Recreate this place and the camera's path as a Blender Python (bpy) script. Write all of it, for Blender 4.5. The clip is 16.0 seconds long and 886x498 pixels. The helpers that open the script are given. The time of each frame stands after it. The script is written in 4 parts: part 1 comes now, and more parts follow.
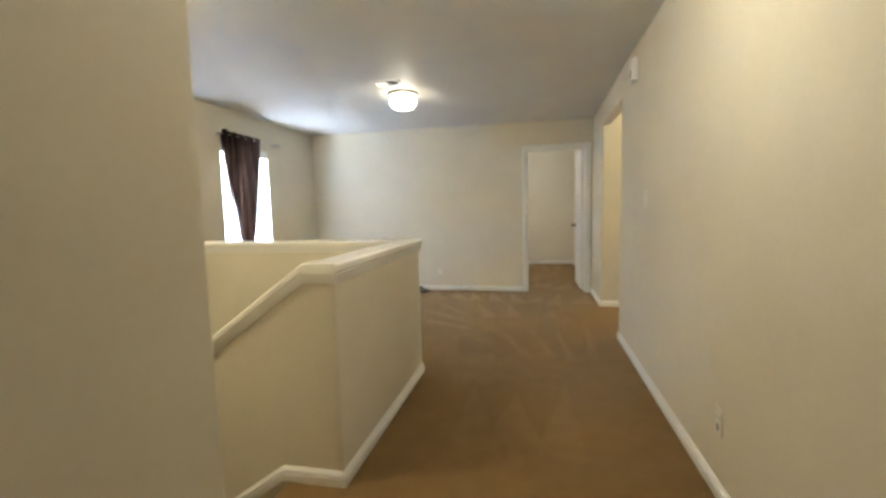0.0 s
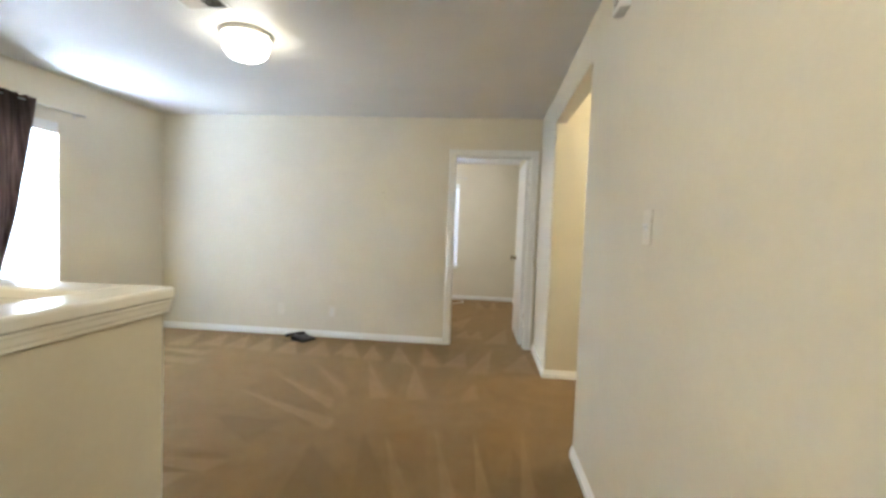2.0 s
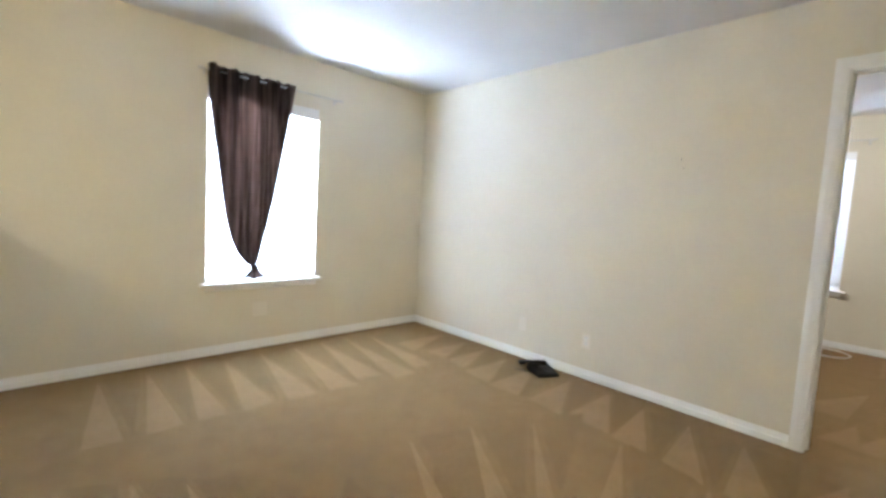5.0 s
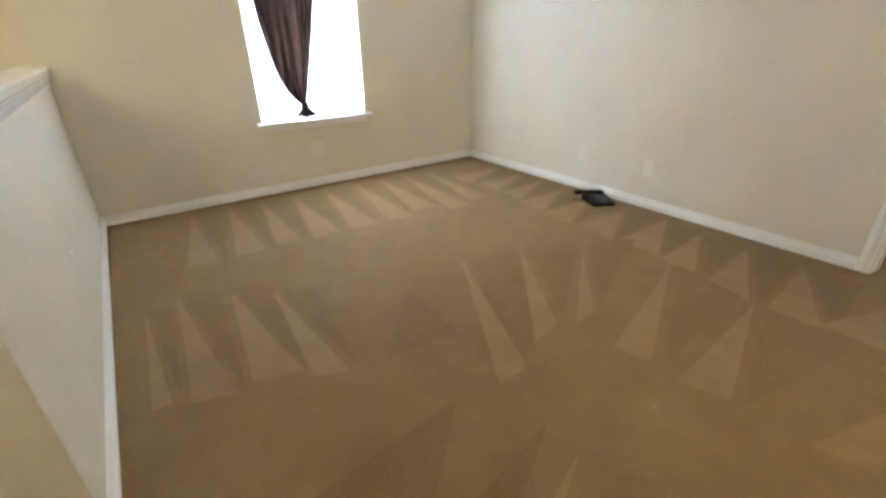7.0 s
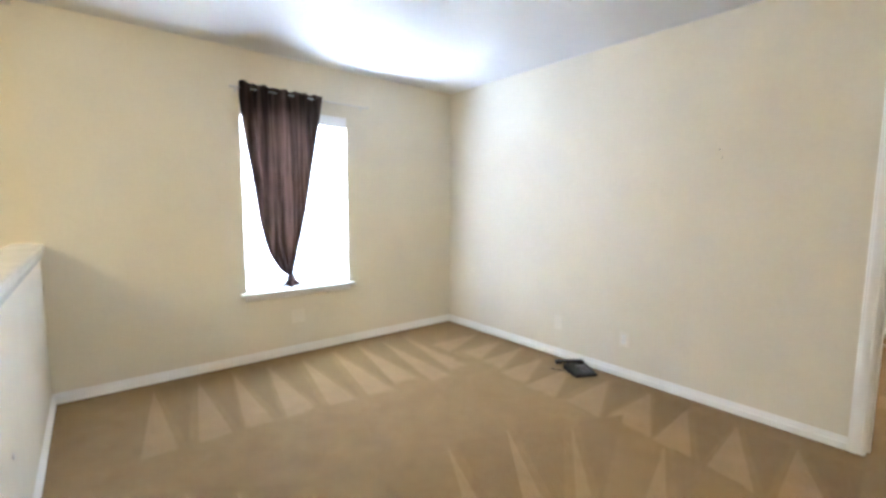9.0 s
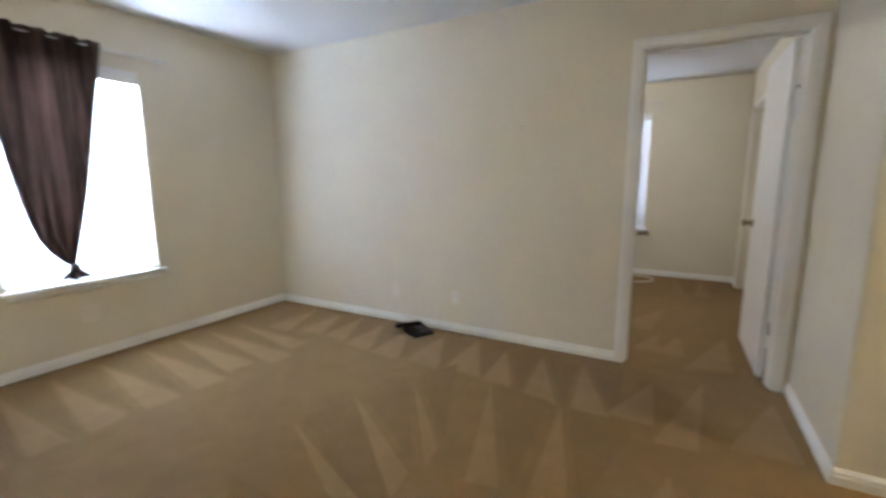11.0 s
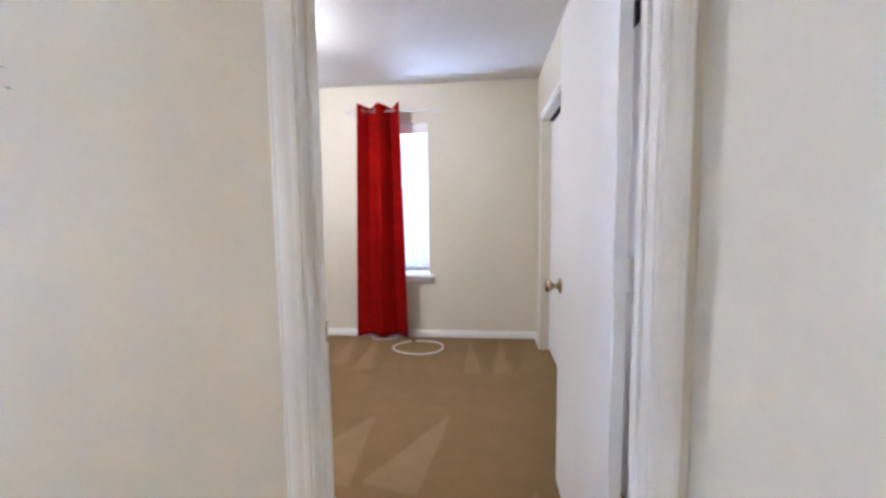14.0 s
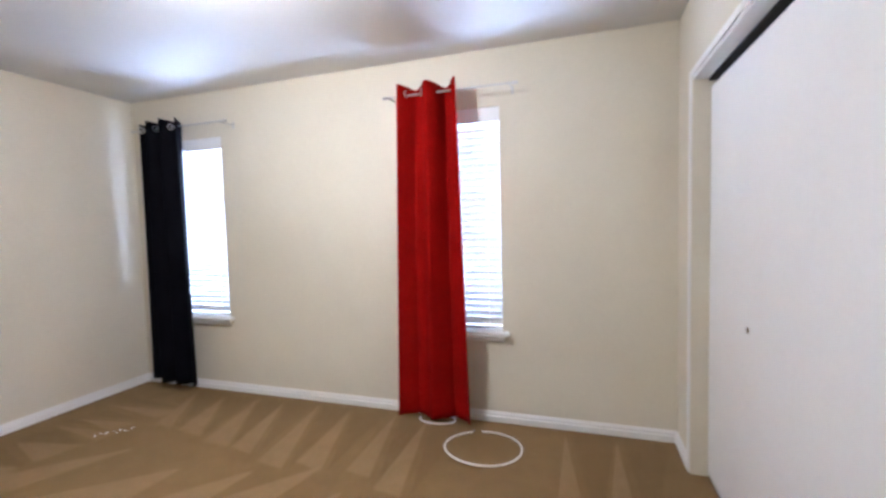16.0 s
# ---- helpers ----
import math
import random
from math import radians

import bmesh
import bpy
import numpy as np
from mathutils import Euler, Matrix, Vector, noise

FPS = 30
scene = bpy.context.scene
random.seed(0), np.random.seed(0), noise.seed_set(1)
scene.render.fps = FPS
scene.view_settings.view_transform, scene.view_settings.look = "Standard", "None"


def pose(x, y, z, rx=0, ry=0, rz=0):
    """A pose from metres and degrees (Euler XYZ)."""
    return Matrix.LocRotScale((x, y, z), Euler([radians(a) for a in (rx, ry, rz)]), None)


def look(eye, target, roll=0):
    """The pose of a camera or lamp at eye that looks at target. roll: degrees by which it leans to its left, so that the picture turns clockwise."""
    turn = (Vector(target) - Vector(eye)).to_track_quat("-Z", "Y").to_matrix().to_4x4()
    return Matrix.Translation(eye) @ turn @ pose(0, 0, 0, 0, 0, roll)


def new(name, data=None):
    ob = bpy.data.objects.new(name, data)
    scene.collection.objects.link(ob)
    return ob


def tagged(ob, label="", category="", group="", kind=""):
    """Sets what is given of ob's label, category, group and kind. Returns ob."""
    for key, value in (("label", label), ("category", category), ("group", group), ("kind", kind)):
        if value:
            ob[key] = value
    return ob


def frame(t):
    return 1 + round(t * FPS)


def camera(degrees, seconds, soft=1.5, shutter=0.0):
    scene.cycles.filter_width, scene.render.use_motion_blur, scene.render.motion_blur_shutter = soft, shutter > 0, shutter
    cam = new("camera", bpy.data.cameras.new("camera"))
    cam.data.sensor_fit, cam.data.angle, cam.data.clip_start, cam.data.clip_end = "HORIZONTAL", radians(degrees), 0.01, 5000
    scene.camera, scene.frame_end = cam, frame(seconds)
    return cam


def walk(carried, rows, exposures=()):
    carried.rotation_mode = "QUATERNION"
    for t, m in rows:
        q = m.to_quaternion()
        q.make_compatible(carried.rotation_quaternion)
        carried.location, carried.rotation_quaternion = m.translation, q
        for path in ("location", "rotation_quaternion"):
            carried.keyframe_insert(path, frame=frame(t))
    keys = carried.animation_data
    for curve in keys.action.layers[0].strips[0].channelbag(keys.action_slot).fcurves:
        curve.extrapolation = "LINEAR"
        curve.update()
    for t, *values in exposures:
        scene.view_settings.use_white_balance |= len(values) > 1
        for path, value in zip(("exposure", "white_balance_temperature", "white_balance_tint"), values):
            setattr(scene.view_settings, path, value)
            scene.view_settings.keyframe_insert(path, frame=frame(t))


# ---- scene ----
cam = camera(91.7, 16.0, soft=2.9, shutter=0.4)
PATH = [
    (0, (0.178, 0.712, 1.253), (-0.243, 2.658, 1.064), -1.4),
    (0.5, (0.164, 1.108, 1.264), (-0.282, 3.053, 1.139), -1.4),
    (1, (0.17, 1.533, 1.243), (-0.083, 3.517, 1.215), 0.1),
    (1.5, (0.224, 1.968, 1.243), (0.209, 3.966, 1.163), -1.7),
    (2, (0.383, 2.468, 1.257), (0.202, 4.458, 1.165), 2.2),
    (2.5, (0.339, 2.872, 1.209), (0.123, 4.857, 1.098), 0.7),
    (3, (0.381, 3.279, 1.234), (0.097, 5.247, 1.025), -0.6),
    (3.5, (0.395, 3.625, 1.236), (-0.186, 5.532, 1.078), 1.2),
    (4, (0.323, 3.893, 1.229), (-0.559, 5.688, 1.181), 1.5),
    (4.5, (0.298, 4.012, 1.276), (-0.929, 5.588, 1.171), 0.1),
    (4.7, (0.291, 4.034, 1.218), (-1.077, 5.489, 1.119), 1.2),
    (6.8, (0.343, 4.096, 1.153), (-1.153, 5.183, 0.392), -0.4),
    (7, (0.347, 4.112, 1.136), (-1.114, 5.163, 0.266), -0.7),
    (7.5, (0.336, 4.117, 1.134), (-1.112, 5.155, 0.224), -1.3),
    (8, (0.329, 4.116, 1.197), (-1.222, 5.229, 0.6), -1.1),
    (8.2, (0.328, 4.117, 1.218), (-1.251, 5.273, 0.805), -0.7),
    (10.3, (0.227, 3.979, 1.324), (-1.223, 5.349, 1.193), 0.2),
    (10.5, (0.22, 3.991, 1.293), (-1.115, 5.46, 1.056), 0.3),
    (11, (0.313, 4.028, 1.255), (-0.633, 5.762, 0.937), -0.1),
    (11.5, (0.332, 4.08, 1.239), (-0.156, 5.98, 0.847), 1.2),
    (12, (0.392, 4.301, 1.209), (0.221, 6.244, 0.768), 1.0),
    (12.5, (0.462, 4.685, 1.22), (0.354, 6.646, 0.843), 0.4),
    (13, (0.52, 5.185, 1.22), (0.45, 7.168, 0.964), -1.1),
    (13.5, (0.505, 5.665, 1.231), (0.432, 7.656, 1.064), -1.2),
    (14, (0.500, 6.110, 1.265), (0.296, 8.090, 1.080), -0.7),
    (14.5, (0.490, 6.600, 1.287), (0.347, 8.583, 1.072), -2.0),
    (15, (0.541, 7.018, 1.341), (0.178, 8.981, 1.230), -0.9),
    (15.5, (0.514, 7.314, 1.310), (0.012, 9.246, 1.196), -0.7),
    (16, (0.440, 7.476, 1.335), (-0.176, 9.375, 1.219), -1.5),
]
EXPOSURES = [(0.0, 0.76, 5600, 10), (0.5, 1.0, 5450, 10), (1.0, 1.16, 5330, 10), (2.5, 1.08, 5300, 11), (3.5, 1.12, 5250, 12), (4.7, 1.18, 5180, 12), (7.0, 1.05, 5420, 13), (7.5, 1.44, 5300, 13), (8.2, 1.65, 5150, 13), (10.5, 0.58, 5350, 14), (11.0, 0.55, 5250, 14), (11.5, 0.72, 5100, 15), (12.0, 0.75, 4900, 16), (12.5, 1.07, 4850, 18), (13.5, 1.30, 4880, 20), (14.0, 1.36, 4850, 20), (14.5, 1.50, 4830, 18), (15.0, 1.53, 4850, 19), (15.5, 1.34, 4870, 20), (16.0, 1.37, 4900, 20)]
walk(cam, [(t, look(eye, target, roll)) for t, eye, target, roll in PATH], EXPOSURES)

# ---- world, sun, window light ----
world = bpy.data.worlds.new("world")
scene.world = world
world.use_nodes = True
wn = world.node_tree
sky = wn.nodes.new("ShaderNodeTexSky")
sky.sky_type, sky.sun_disc = "NISHITA", False
sky.sun_elevation, sky.sun_rotation = radians(50), radians(200)
wn.nodes["Background"].inputs["Strength"].default_value = 0.1
wn.links.new(sky.outputs["Color"], wn.nodes["Background"].inputs["Color"])
sun = new("sun", bpy.data.lights.new("sun", "SUN"))
sun.data.energy, sun.data.angle, sun.data.color = 2.5, radians(0.5), (1.0, 0.95, 0.88)
sun.matrix_world = look((6, -14, 18), (0, 5, 0))

LAMP_STRENGTH = 10.5
STAIR_FILL_STRENGTH = 66.0
HALL_LAMP_STRENGTH = 66.0
BED_LAMP_STRENGTH = 78.0
ENTRY_LAMP_STRENGTH = 27.0
LAMP_COLOR = (1.0, 0.84, 0.58)
WARM_LAMP_COLOR = (1.0, 0.79, 0.46)
SKY_COLOR = (0.80, 0.885, 1.0)


def window_light(name, x, y, z, aim, width, height, watts):
    ob = new(name, bpy.data.lights.new(name, "AREA"))
    ob.data.shape, ob.data.size, ob.data.size_y = "RECTANGLE", width, height
    ob.data.energy, ob.data.color = watts, SKY_COLOR
    ob.matrix_world = look((x, y, z), aim)
    return ob


window_light("window_light_loft", -3.46, 5.452, 1.31, (0, 5.452, 1.31), 0.85, 1.42, 380)
window_light("window_light_bed", -0.388, 10.442, 1.31, (-0.388, 0, 1.31), 0.64, 1.38, 44)
window_light("window_light_bed", -2.643, 10.442, 1.31, (-2.643, 0, 1.31), 0.64, 1.38, 44)


# ---- materials ----
class Nodes:
    def __init__(self, name):
        self.mat = bpy.data.materials.new(name)
        self.mat.use_nodes = True
        self.tree = self.mat.node_tree
        self.bsdf = self.tree.nodes["Principled BSDF"]
        self.out = self.tree.nodes["Material Output"]
        self.co = self.add("ShaderNodeTexCoord").outputs["Object"]

    def add(self, kind, **values):
        n = self.tree.nodes.new(kind)
        for k, v in values.items():
            n.inputs[k].default_value = v
        return n

    def link(self, a, b):
        self.tree.links.new(a, b)

    def noise(self, scale, detail=4, rough=0.55):
        n = self.add("ShaderNodeTexNoise", Scale=scale, Detail=detail, Roughness=rough)
        self.link(self.co, n.inputs["Vector"])
        return n.outputs["Fac"]

    def ramp(self, fac, stops):
        r = self.add("ShaderNodeValToRGB")
        els = r.color_ramp.elements
        while len(els) < len(stops):
            els.new(0.5)
        for e, (p, c) in zip(els, stops):
            e.position, e.color = p, (*c, 1) if len(c) == 3 else c
        self.link(fac, r.inputs["Fac"])
        return r.outputs["Color"]

    def mix(self, fac, a, b, mode="MIX"):
        m = self.tree.nodes.new("ShaderNodeMix")
        m.data_type, m.blend_type = "RGBA", mode
        for v, i in ((fac, 0), (a, 6), (b, 7)):
            if hasattr(v, "is_linked"):
                self.link(v, m.inputs[i])
            else:
                m.inputs[i].default_value = v if i == 0 else (*v, 1)
        return m.outputs[2]

    def math(self, op, a, b=0.0, clamp=False):
        m = self.tree.nodes.new("ShaderNodeMath")
        m.operation, m.use_clamp = op, clamp
        for v, i in ((a, 0), (b, 1)):
            if hasattr(v, "is_linked"):
                self.link(v, m.inputs[i])
            else:
                m.inputs[i].default_value = v
        return m.outputs[0]

    def bump(self, height, strength, distance=0.01):
        b = self.add("ShaderNodeBump", Strength=strength, Distance=distance)
        self.link(height, b.inputs["Height"])
        self.link(b.outputs["Normal"], self.bsdf.inputs["Normal"])

    def base(self, c):
        if hasattr(c, "is_linked"):
            self.link(c, self.bsdf.inputs["Base Color"])
        else:
            self.bsdf.inputs["Base Color"].default_value = (*c, 1)

    def set(self, **v):
        for k, x in v.items():
            self.bsdf.inputs[k.replace("_", " ")].default_value = x


def paint(name, dark, light, rough, bump_scale, bump_strength, gloss=0.5, distance=0.004):
    n = Nodes(name)
    broad = n.noise(1.3, 5)
    fine = n.noise(42.0, 3)
    tone = n.math("ADD", n.math("MULTIPLY", broad, 0.75), n.math("MULTIPLY", fine, 0.25))
    n.base(n.ramp(tone, [(0.35, dark), (0.65, light)]))
    r = n.math("ADD", n.math("MULTIPLY", n.noise(6.0, 3), 0.12), rough - 0.06)
    n.link(r, n.bsdf.inputs["Roughness"])
    n.set(Specular_IOR_Level=gloss)
    n.bump(n.noise(bump_scale, 3), bump_strength, distance)
    return n.mat


WALL = paint("cream_wall_paint", (0.625, 0.575, 0.455), (0.675, 0.625, 0.50), 0.62, 90, 0.16, 0.35)
CEIL = paint("ceiling_paint", (0.65, 0.635, 0.595), (0.70, 0.685, 0.645), 0.5, 30, 0.2, 0.30)
TRIM = paint("white_trim_paint", (0.76, 0.755, 0.72), (0.81, 0.80, 0.77), 0.34, 60, 0.05)
DOORW = paint("white_door_paint", (0.74, 0.74, 0.73), (0.79, 0.79, 0.775), 0.36, 25, 0.05)
CAPW = paint("half_wall_cap_paint", (0.78, 0.765, 0.71), (0.83, 0.815, 0.76), 0.22, 35, 0.04)
PLASTIC = paint("white_plastic", (0.70, 0.69, 0.65), (0.74, 0.73, 0.69), 0.32, 80, 0.02)
IVORY = paint("ivory_plastic", (0.665, 0.615, 0.505), (0.70, 0.65, 0.54), 0.4, 80, 0.02)
VINYL = paint("white_vinyl", (0.78, 0.78, 0.78), (0.82, 0.82, 0.82), 0.4, 40, 0.03)
BLACKP = paint("black_plastic", (0.006, 0.006, 0.007), (0.012, 0.012, 0.013), 0.42, 120, 0.1, 0.25)
GREYP = paint("grey_plastic_keys", (0.07, 0.07, 0.072), (0.10, 0.10, 0.10), 0.5, 120, 0.1)
DARK = paint("dark_slot", (0.02, 0.018, 0.016), (0.03, 0.028, 0.025), 0.8, 60, 0.05)
CABLE = paint("white_cable_sheath", (0.72, 0.70, 0.64), (0.78, 0.76, 0.70), 0.45, 60, 0.05)
CRUMB = paint("white_paper_bits", (0.70, 0.69, 0.66), (0.78, 0.77, 0.74), 0.8, 60, 0.05)


def carpet_material():
    """Cut pile: fine tufts, broad shade changes, and brushed strokes (second UV layout gives the stroke's soft edges)."""
    n = Nodes("brown_cut_pile_carpet")
    broad = n.noise(0.9, 4, 0.6)
    mid = n.noise(6.5, 4, 0.6)
    tuft = n.noise(210.0, 2, 0.7)
    base = n.ramp(broad, [(0.34, (0.128, 0.074, 0.021)), (0.66, (0.200, 0.122, 0.042))])
    base = n.mix(0.55, base, n.ramp(mid, [(0.3, (0.130, 0.076, 0.023)), (0.7, (0.206, 0.126, 0.045))]))
    uv = n.add("ShaderNodeUVMap")
    uv.uv_map = "stroke"
    sep = n.add("ShaderNodeSeparateXYZ")
    n.link(uv.outputs["UV"], sep.inputs[0])
    edge = n.math("MULTIPLY", sep.outputs[0], 16.0, True)
    fade = n.math("ABSOLUTE", sep.outputs[1])
    laid = n.math("GREATER_THAN", sep.outputs[1], 0.0)
    worn = n.math("ADD", n.math("MULTIPLY", mid, 0.7), 0.32, True)
    mask = n.math("MULTIPLY", n.math("MULTIPLY", edge, fade), worn, True)
    lit = n.mix(laid, n.mix(0.62, base, (0.090, 0.050, 0.014)), n.mix(0.6, base, (0.350, 0.240, 0.118)))
    col = n.mix(mask, base, lit)
    col = n.mix(0.30, col, n.ramp(tuft, [(0.25, (0.085, 0.050, 0.017)), (0.75, (0.37, 0.252, 0.115))]))
    n.base(col)
    n.set(Roughness=0.95, Specular_IOR_Level=0.12, Sheen_Weight=0.25, Sheen_Roughness=0.5)
    n.bsdf.inputs["Sheen Tint"].default_value = (0.75, 0.6, 0.42, 1)
    h = n.math("ADD", tuft, n.math("MULTIPLY", mid, 1.5))
    n.bump(h, 0.5, 0.006)
    return n.mat


CARPET = carpet_material()


def metal(name, c, rough):
    n = Nodes(name)
    n.base(n.ramp(n.noise(25, 4), [(0.3, tuple(v * 0.85 for v in c)), (0.7, c)]))
    n.set(Metallic=1.0, Roughness=rough)
    n.bump(n.noise(140, 2), 0.03, 0.001)
    return n.mat


BRASS = metal("aged_brass", (0.40, 0.33, 0.21), 0.24)
NICKEL = metal("brushed_nickel", (0.62, 0.61, 0.58), 0.3)
STEEL = metal("dull_steel", (0.28, 0.26, 0.23), 0.45)


def cloth(name, dark, light, through_light, weave=900, sheer=0.0, rough=0.7, gloss=0.25, fold_shade=0.0):
    n = Nodes(name)
    broad = n.noise(5.0, 4)
    col = n.ramp(broad, [(0.3, dark), (0.7, light)])
    # Upright noise bands put the folds' light and shade into the cloth colour.
    if fold_shade:
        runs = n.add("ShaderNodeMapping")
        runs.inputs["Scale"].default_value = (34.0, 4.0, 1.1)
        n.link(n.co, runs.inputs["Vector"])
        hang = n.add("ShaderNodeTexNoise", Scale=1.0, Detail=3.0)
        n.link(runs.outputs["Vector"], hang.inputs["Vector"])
        col = n.mix(1.0, col, n.ramp(hang.outputs["Fac"], [(0.34, (1 - fold_shade,) * 3), (0.66, (1 + fold_shade,) * 3)]), "MULTIPLY")
    wave = n.add("ShaderNodeTexNoise", Scale=weave, Detail=1.0)
    n.link(n.co, wave.inputs["Vector"])
    n.base(col)
    n.set(Roughness=rough, Specular_IOR_Level=gloss)
    n.bump(wave.outputs["Fac"], 0.15, 0.001)
    last = n.bsdf.outputs[0]
    if through_light:
        tr = n.add("ShaderNodeBsdfTranslucent")
        n.link(col, tr.inputs["Color"])
        m = n.add("ShaderNodeMixShader", Fac=through_light)
        n.link(last, m.inputs[1])
        n.link(tr.outputs[0], m.inputs[2])
        last = m.outputs[0]
    if sheer:
        tp = n.add("ShaderNodeBsdfTransparent")
        m = n.add("ShaderNodeMixShader", Fac=sheer)
        n.link(last, m.inputs[1])
        n.link(tp.outputs[0], m.inputs[2])
        last = m.outputs[0]
    n.link(last, n.out.inputs["Surface"])
    return n.mat


RED = cloth("red_satin_cloth", (0.195, 0.0026, 0.0007), (0.250, 0.0037, 0.0010), 0.0, rough=0.85, gloss=0.015)
BLACK = cloth("black_satin_cloth", (0.0025, 0.0025, 0.004), (0.0045, 0.0045, 0.007), 0.0, rough=0.6, gloss=0.03)
# Brown cloth has fold shading painted in, on top of its modelled folds.
BROWN = cloth("brown_sheer_cloth", (0.090, 0.064, 0.053), (0.112, 0.081, 0.067), 0.8, 700, 0.0, fold_shade=0.55)
SLAT_DENSE = cloth("white_wooden_blind_slat", (0.78, 0.78, 0.77), (0.82, 0.82, 0.81), 0.014, 300)
SLAT = cloth("white_blind_slat", (0.83, 0.83, 0.82), (0.87, 0.87, 0.86), 0.8, 300)

gl = Nodes("window_glass")
gl.set(Transmission_Weight=1.0, Roughness=0.0, IOR=1.45)
gl.base((0.95, 0.97, 0.97))
GLASS = gl.mat


def glow(name, color, strength):
    n = Nodes(name)
    n.base((0.85, 0.82, 0.75))
    n.set(Roughness=0.25, Emission_Strength=strength)
    n.bsdf.inputs["Emission Color"].default_value = (*color, 1)
    return n.mat


LAMP_GLASS = glow("lit_opal_glass", LAMP_COLOR, LAMP_STRENGTH)
BED_GLASS = glow("bedroom_lit_opal_glass", (1.0, 0.88, 0.68), BED_LAMP_STRENGTH)
ENTRY_GLASS = glow("dim_lit_opal_glass", LAMP_COLOR, ENTRY_LAMP_STRENGTH)
STAIR_FILL_GLASS = glow("stairwell_fill_glass", WARM_LAMP_COLOR, STAIR_FILL_STRENGTH)
HALL_GLASS = glow("bright_lit_opal_glass", WARM_LAMP_COLOR, HALL_LAMP_STRENGTH)


# ---- mesh helpers ----
def mesh_object(name, bm, material, smooth=False, angle=None):
    bmesh.ops.recalc_face_normals(bm, faces=bm.faces)
    me = bpy.data.meshes.new(name)
    bm.to_mesh(me)
    bm.free()
    me.materials.append(material)
    for p in me.polygons:
        p.use_smooth = smooth
    if angle:
        me.set_sharp_from_angle(angle=radians(angle))
    return new(name, me)


def part(name, bm, material, parent, label="", smooth=False, angle=None):
    ob = mesh_object(name, bm, material, smooth, angle)
    ob.parent = parent
    return tagged(ob, label)


def thing(name, label, category, m=None, group="", kind=""):
    ob = new(name)
    ob.empty_display_size = 0.1
    if m is not None:
        ob.matrix_world = m
    return tagged(ob, label, category, group, kind)


def box(bm, x0, x1, y0, y1, z0, z1, bevel=0.0, segments=2):
    r = bmesh.ops.create_cube(bm, size=1.0)
    vs = r["verts"]
    for v in vs:
        v.co = Vector(((x0 + x1) / 2 + v.co.x * (x1 - x0), (y0 + y1) / 2 + v.co.y * (y1 - y0), (z0 + z1) / 2 + v.co.z * (z1 - z0)))
    if bevel:
        es = list({e for v in vs for e in v.link_edges})
        bmesh.ops.bevel(bm, geom=es, offset=bevel, segments=segments, profile=0.5, affect="EDGES")
    return bm


def boxes(*dims, bevel=0.0):
    bm = bmesh.new()
    for d in dims:
        box(bm, *d, bevel=bevel)
    return bm


def tube(bm, points, radius, sides=8, closed=False):
    """A round rod along points."""
    pts = [Vector(p) for p in points]
    rings = []
    n = len(pts)
    for i, p in enumerate(pts):
        a = pts[i - 1] if (i or closed) else p
        b = pts[(i + 1) % n] if (i < n - 1 or closed) else p
        d = (b - a).normalized()
        up = Vector((0, 0, 1)) if abs(d.z) < 0.9 else Vector((1, 0, 0))
        s = d.cross(up).normalized()
        u = s.cross(d)
        rings.append([bm.verts.new(p + radius * (math.cos(k * math.tau / sides) * s + math.sin(k * math.tau / sides) * u)) for k in range(sides)])
    for i in range(n if closed else n - 1):
        a, b = rings[i], rings[(i + 1) % n]
        for k in range(sides):
            bm.faces.new((a[k], a[(k + 1) % sides], b[(k + 1) % sides], b[k]))
    if not closed:
        bm.faces.new(rings[0])
        bm.faces.new(rings[-1])
    return bm


def lathe(bm, profile, sides=32, m=Matrix()):
    """A turned shape: profile of (radius, height) along z, set at m."""
    rings = []
    for r, h in profile:
        if r < 1e-5:
            rings.append([bm.verts.new(m @ Vector((0, 0, h)))])
        else:
            rings.append([bm.verts.new(m @ Vector((r * math.cos(k * math.tau / sides), r * math.sin(k * math.tau / sides), h))) for k in range(sides)])
    for a, b in zip(rings, rings[1:]):
        for k in range(sides):
            j = (k + 1) % sides
            f = [a[k % len(a)], a[j % len(a)], b[j % len(b)], b[k % len(b)]]
            f = list(dict.fromkeys(f))
            if len(f) > 2:
                bm.faces.new(f)
    return bm


def prism(bm, profile, a, b, out):
    """A moulding: profile of (out, up) swept level or sloping from a to b, standing out along the vector out."""
    a, b, out = Vector(a), Vector(b), Vector(out)
    ends = []
    for p in (a, b):
        ends.append([bm.verts.new(p + out * o + Vector((0, 0, h))) for o, h in profile])
    k = len(profile)
    for i in range(k):
        j = (i + 1) % k
        bm.faces.new((ends[0][i], ends[0][j], ends[1][j], ends[1][i]))
    bm.faces.new(ends[0])
    bm.faces.new(list(reversed(ends[1])))
    return bm


# ---- plan ----
CEILING = 2.448
HALL_X = 0.937          # hall's wall
STUB_X = 0.962          # short wall beside the bedroom door
BACK_Y = 7.11          # loft's back wall
BACK_IN = 7.23         # its bedroom side
LEFT_X = -3.29         # loft's outer wall
BED_Y = 10.267         # bedroom's outer wall
BED_X = 0.972          # bedroom's closet wall
OPEN_Y0, OPEN_Y1, OPEN_TOP = 4.897, 6.235, 2.195
COL_X = 1.588
STAIR_Y0, STAIR_Y1 = 1.52, 2.425
HALF_X = -0.682
HALF_Y0, HALF_Y1 = 3.70, 3.82
HALF_TOP = 0.985
WELL_X = -3.43
DOOR_X0, DOOR_X1, DOOR_TOP = 0.062, 0.868, 2.045


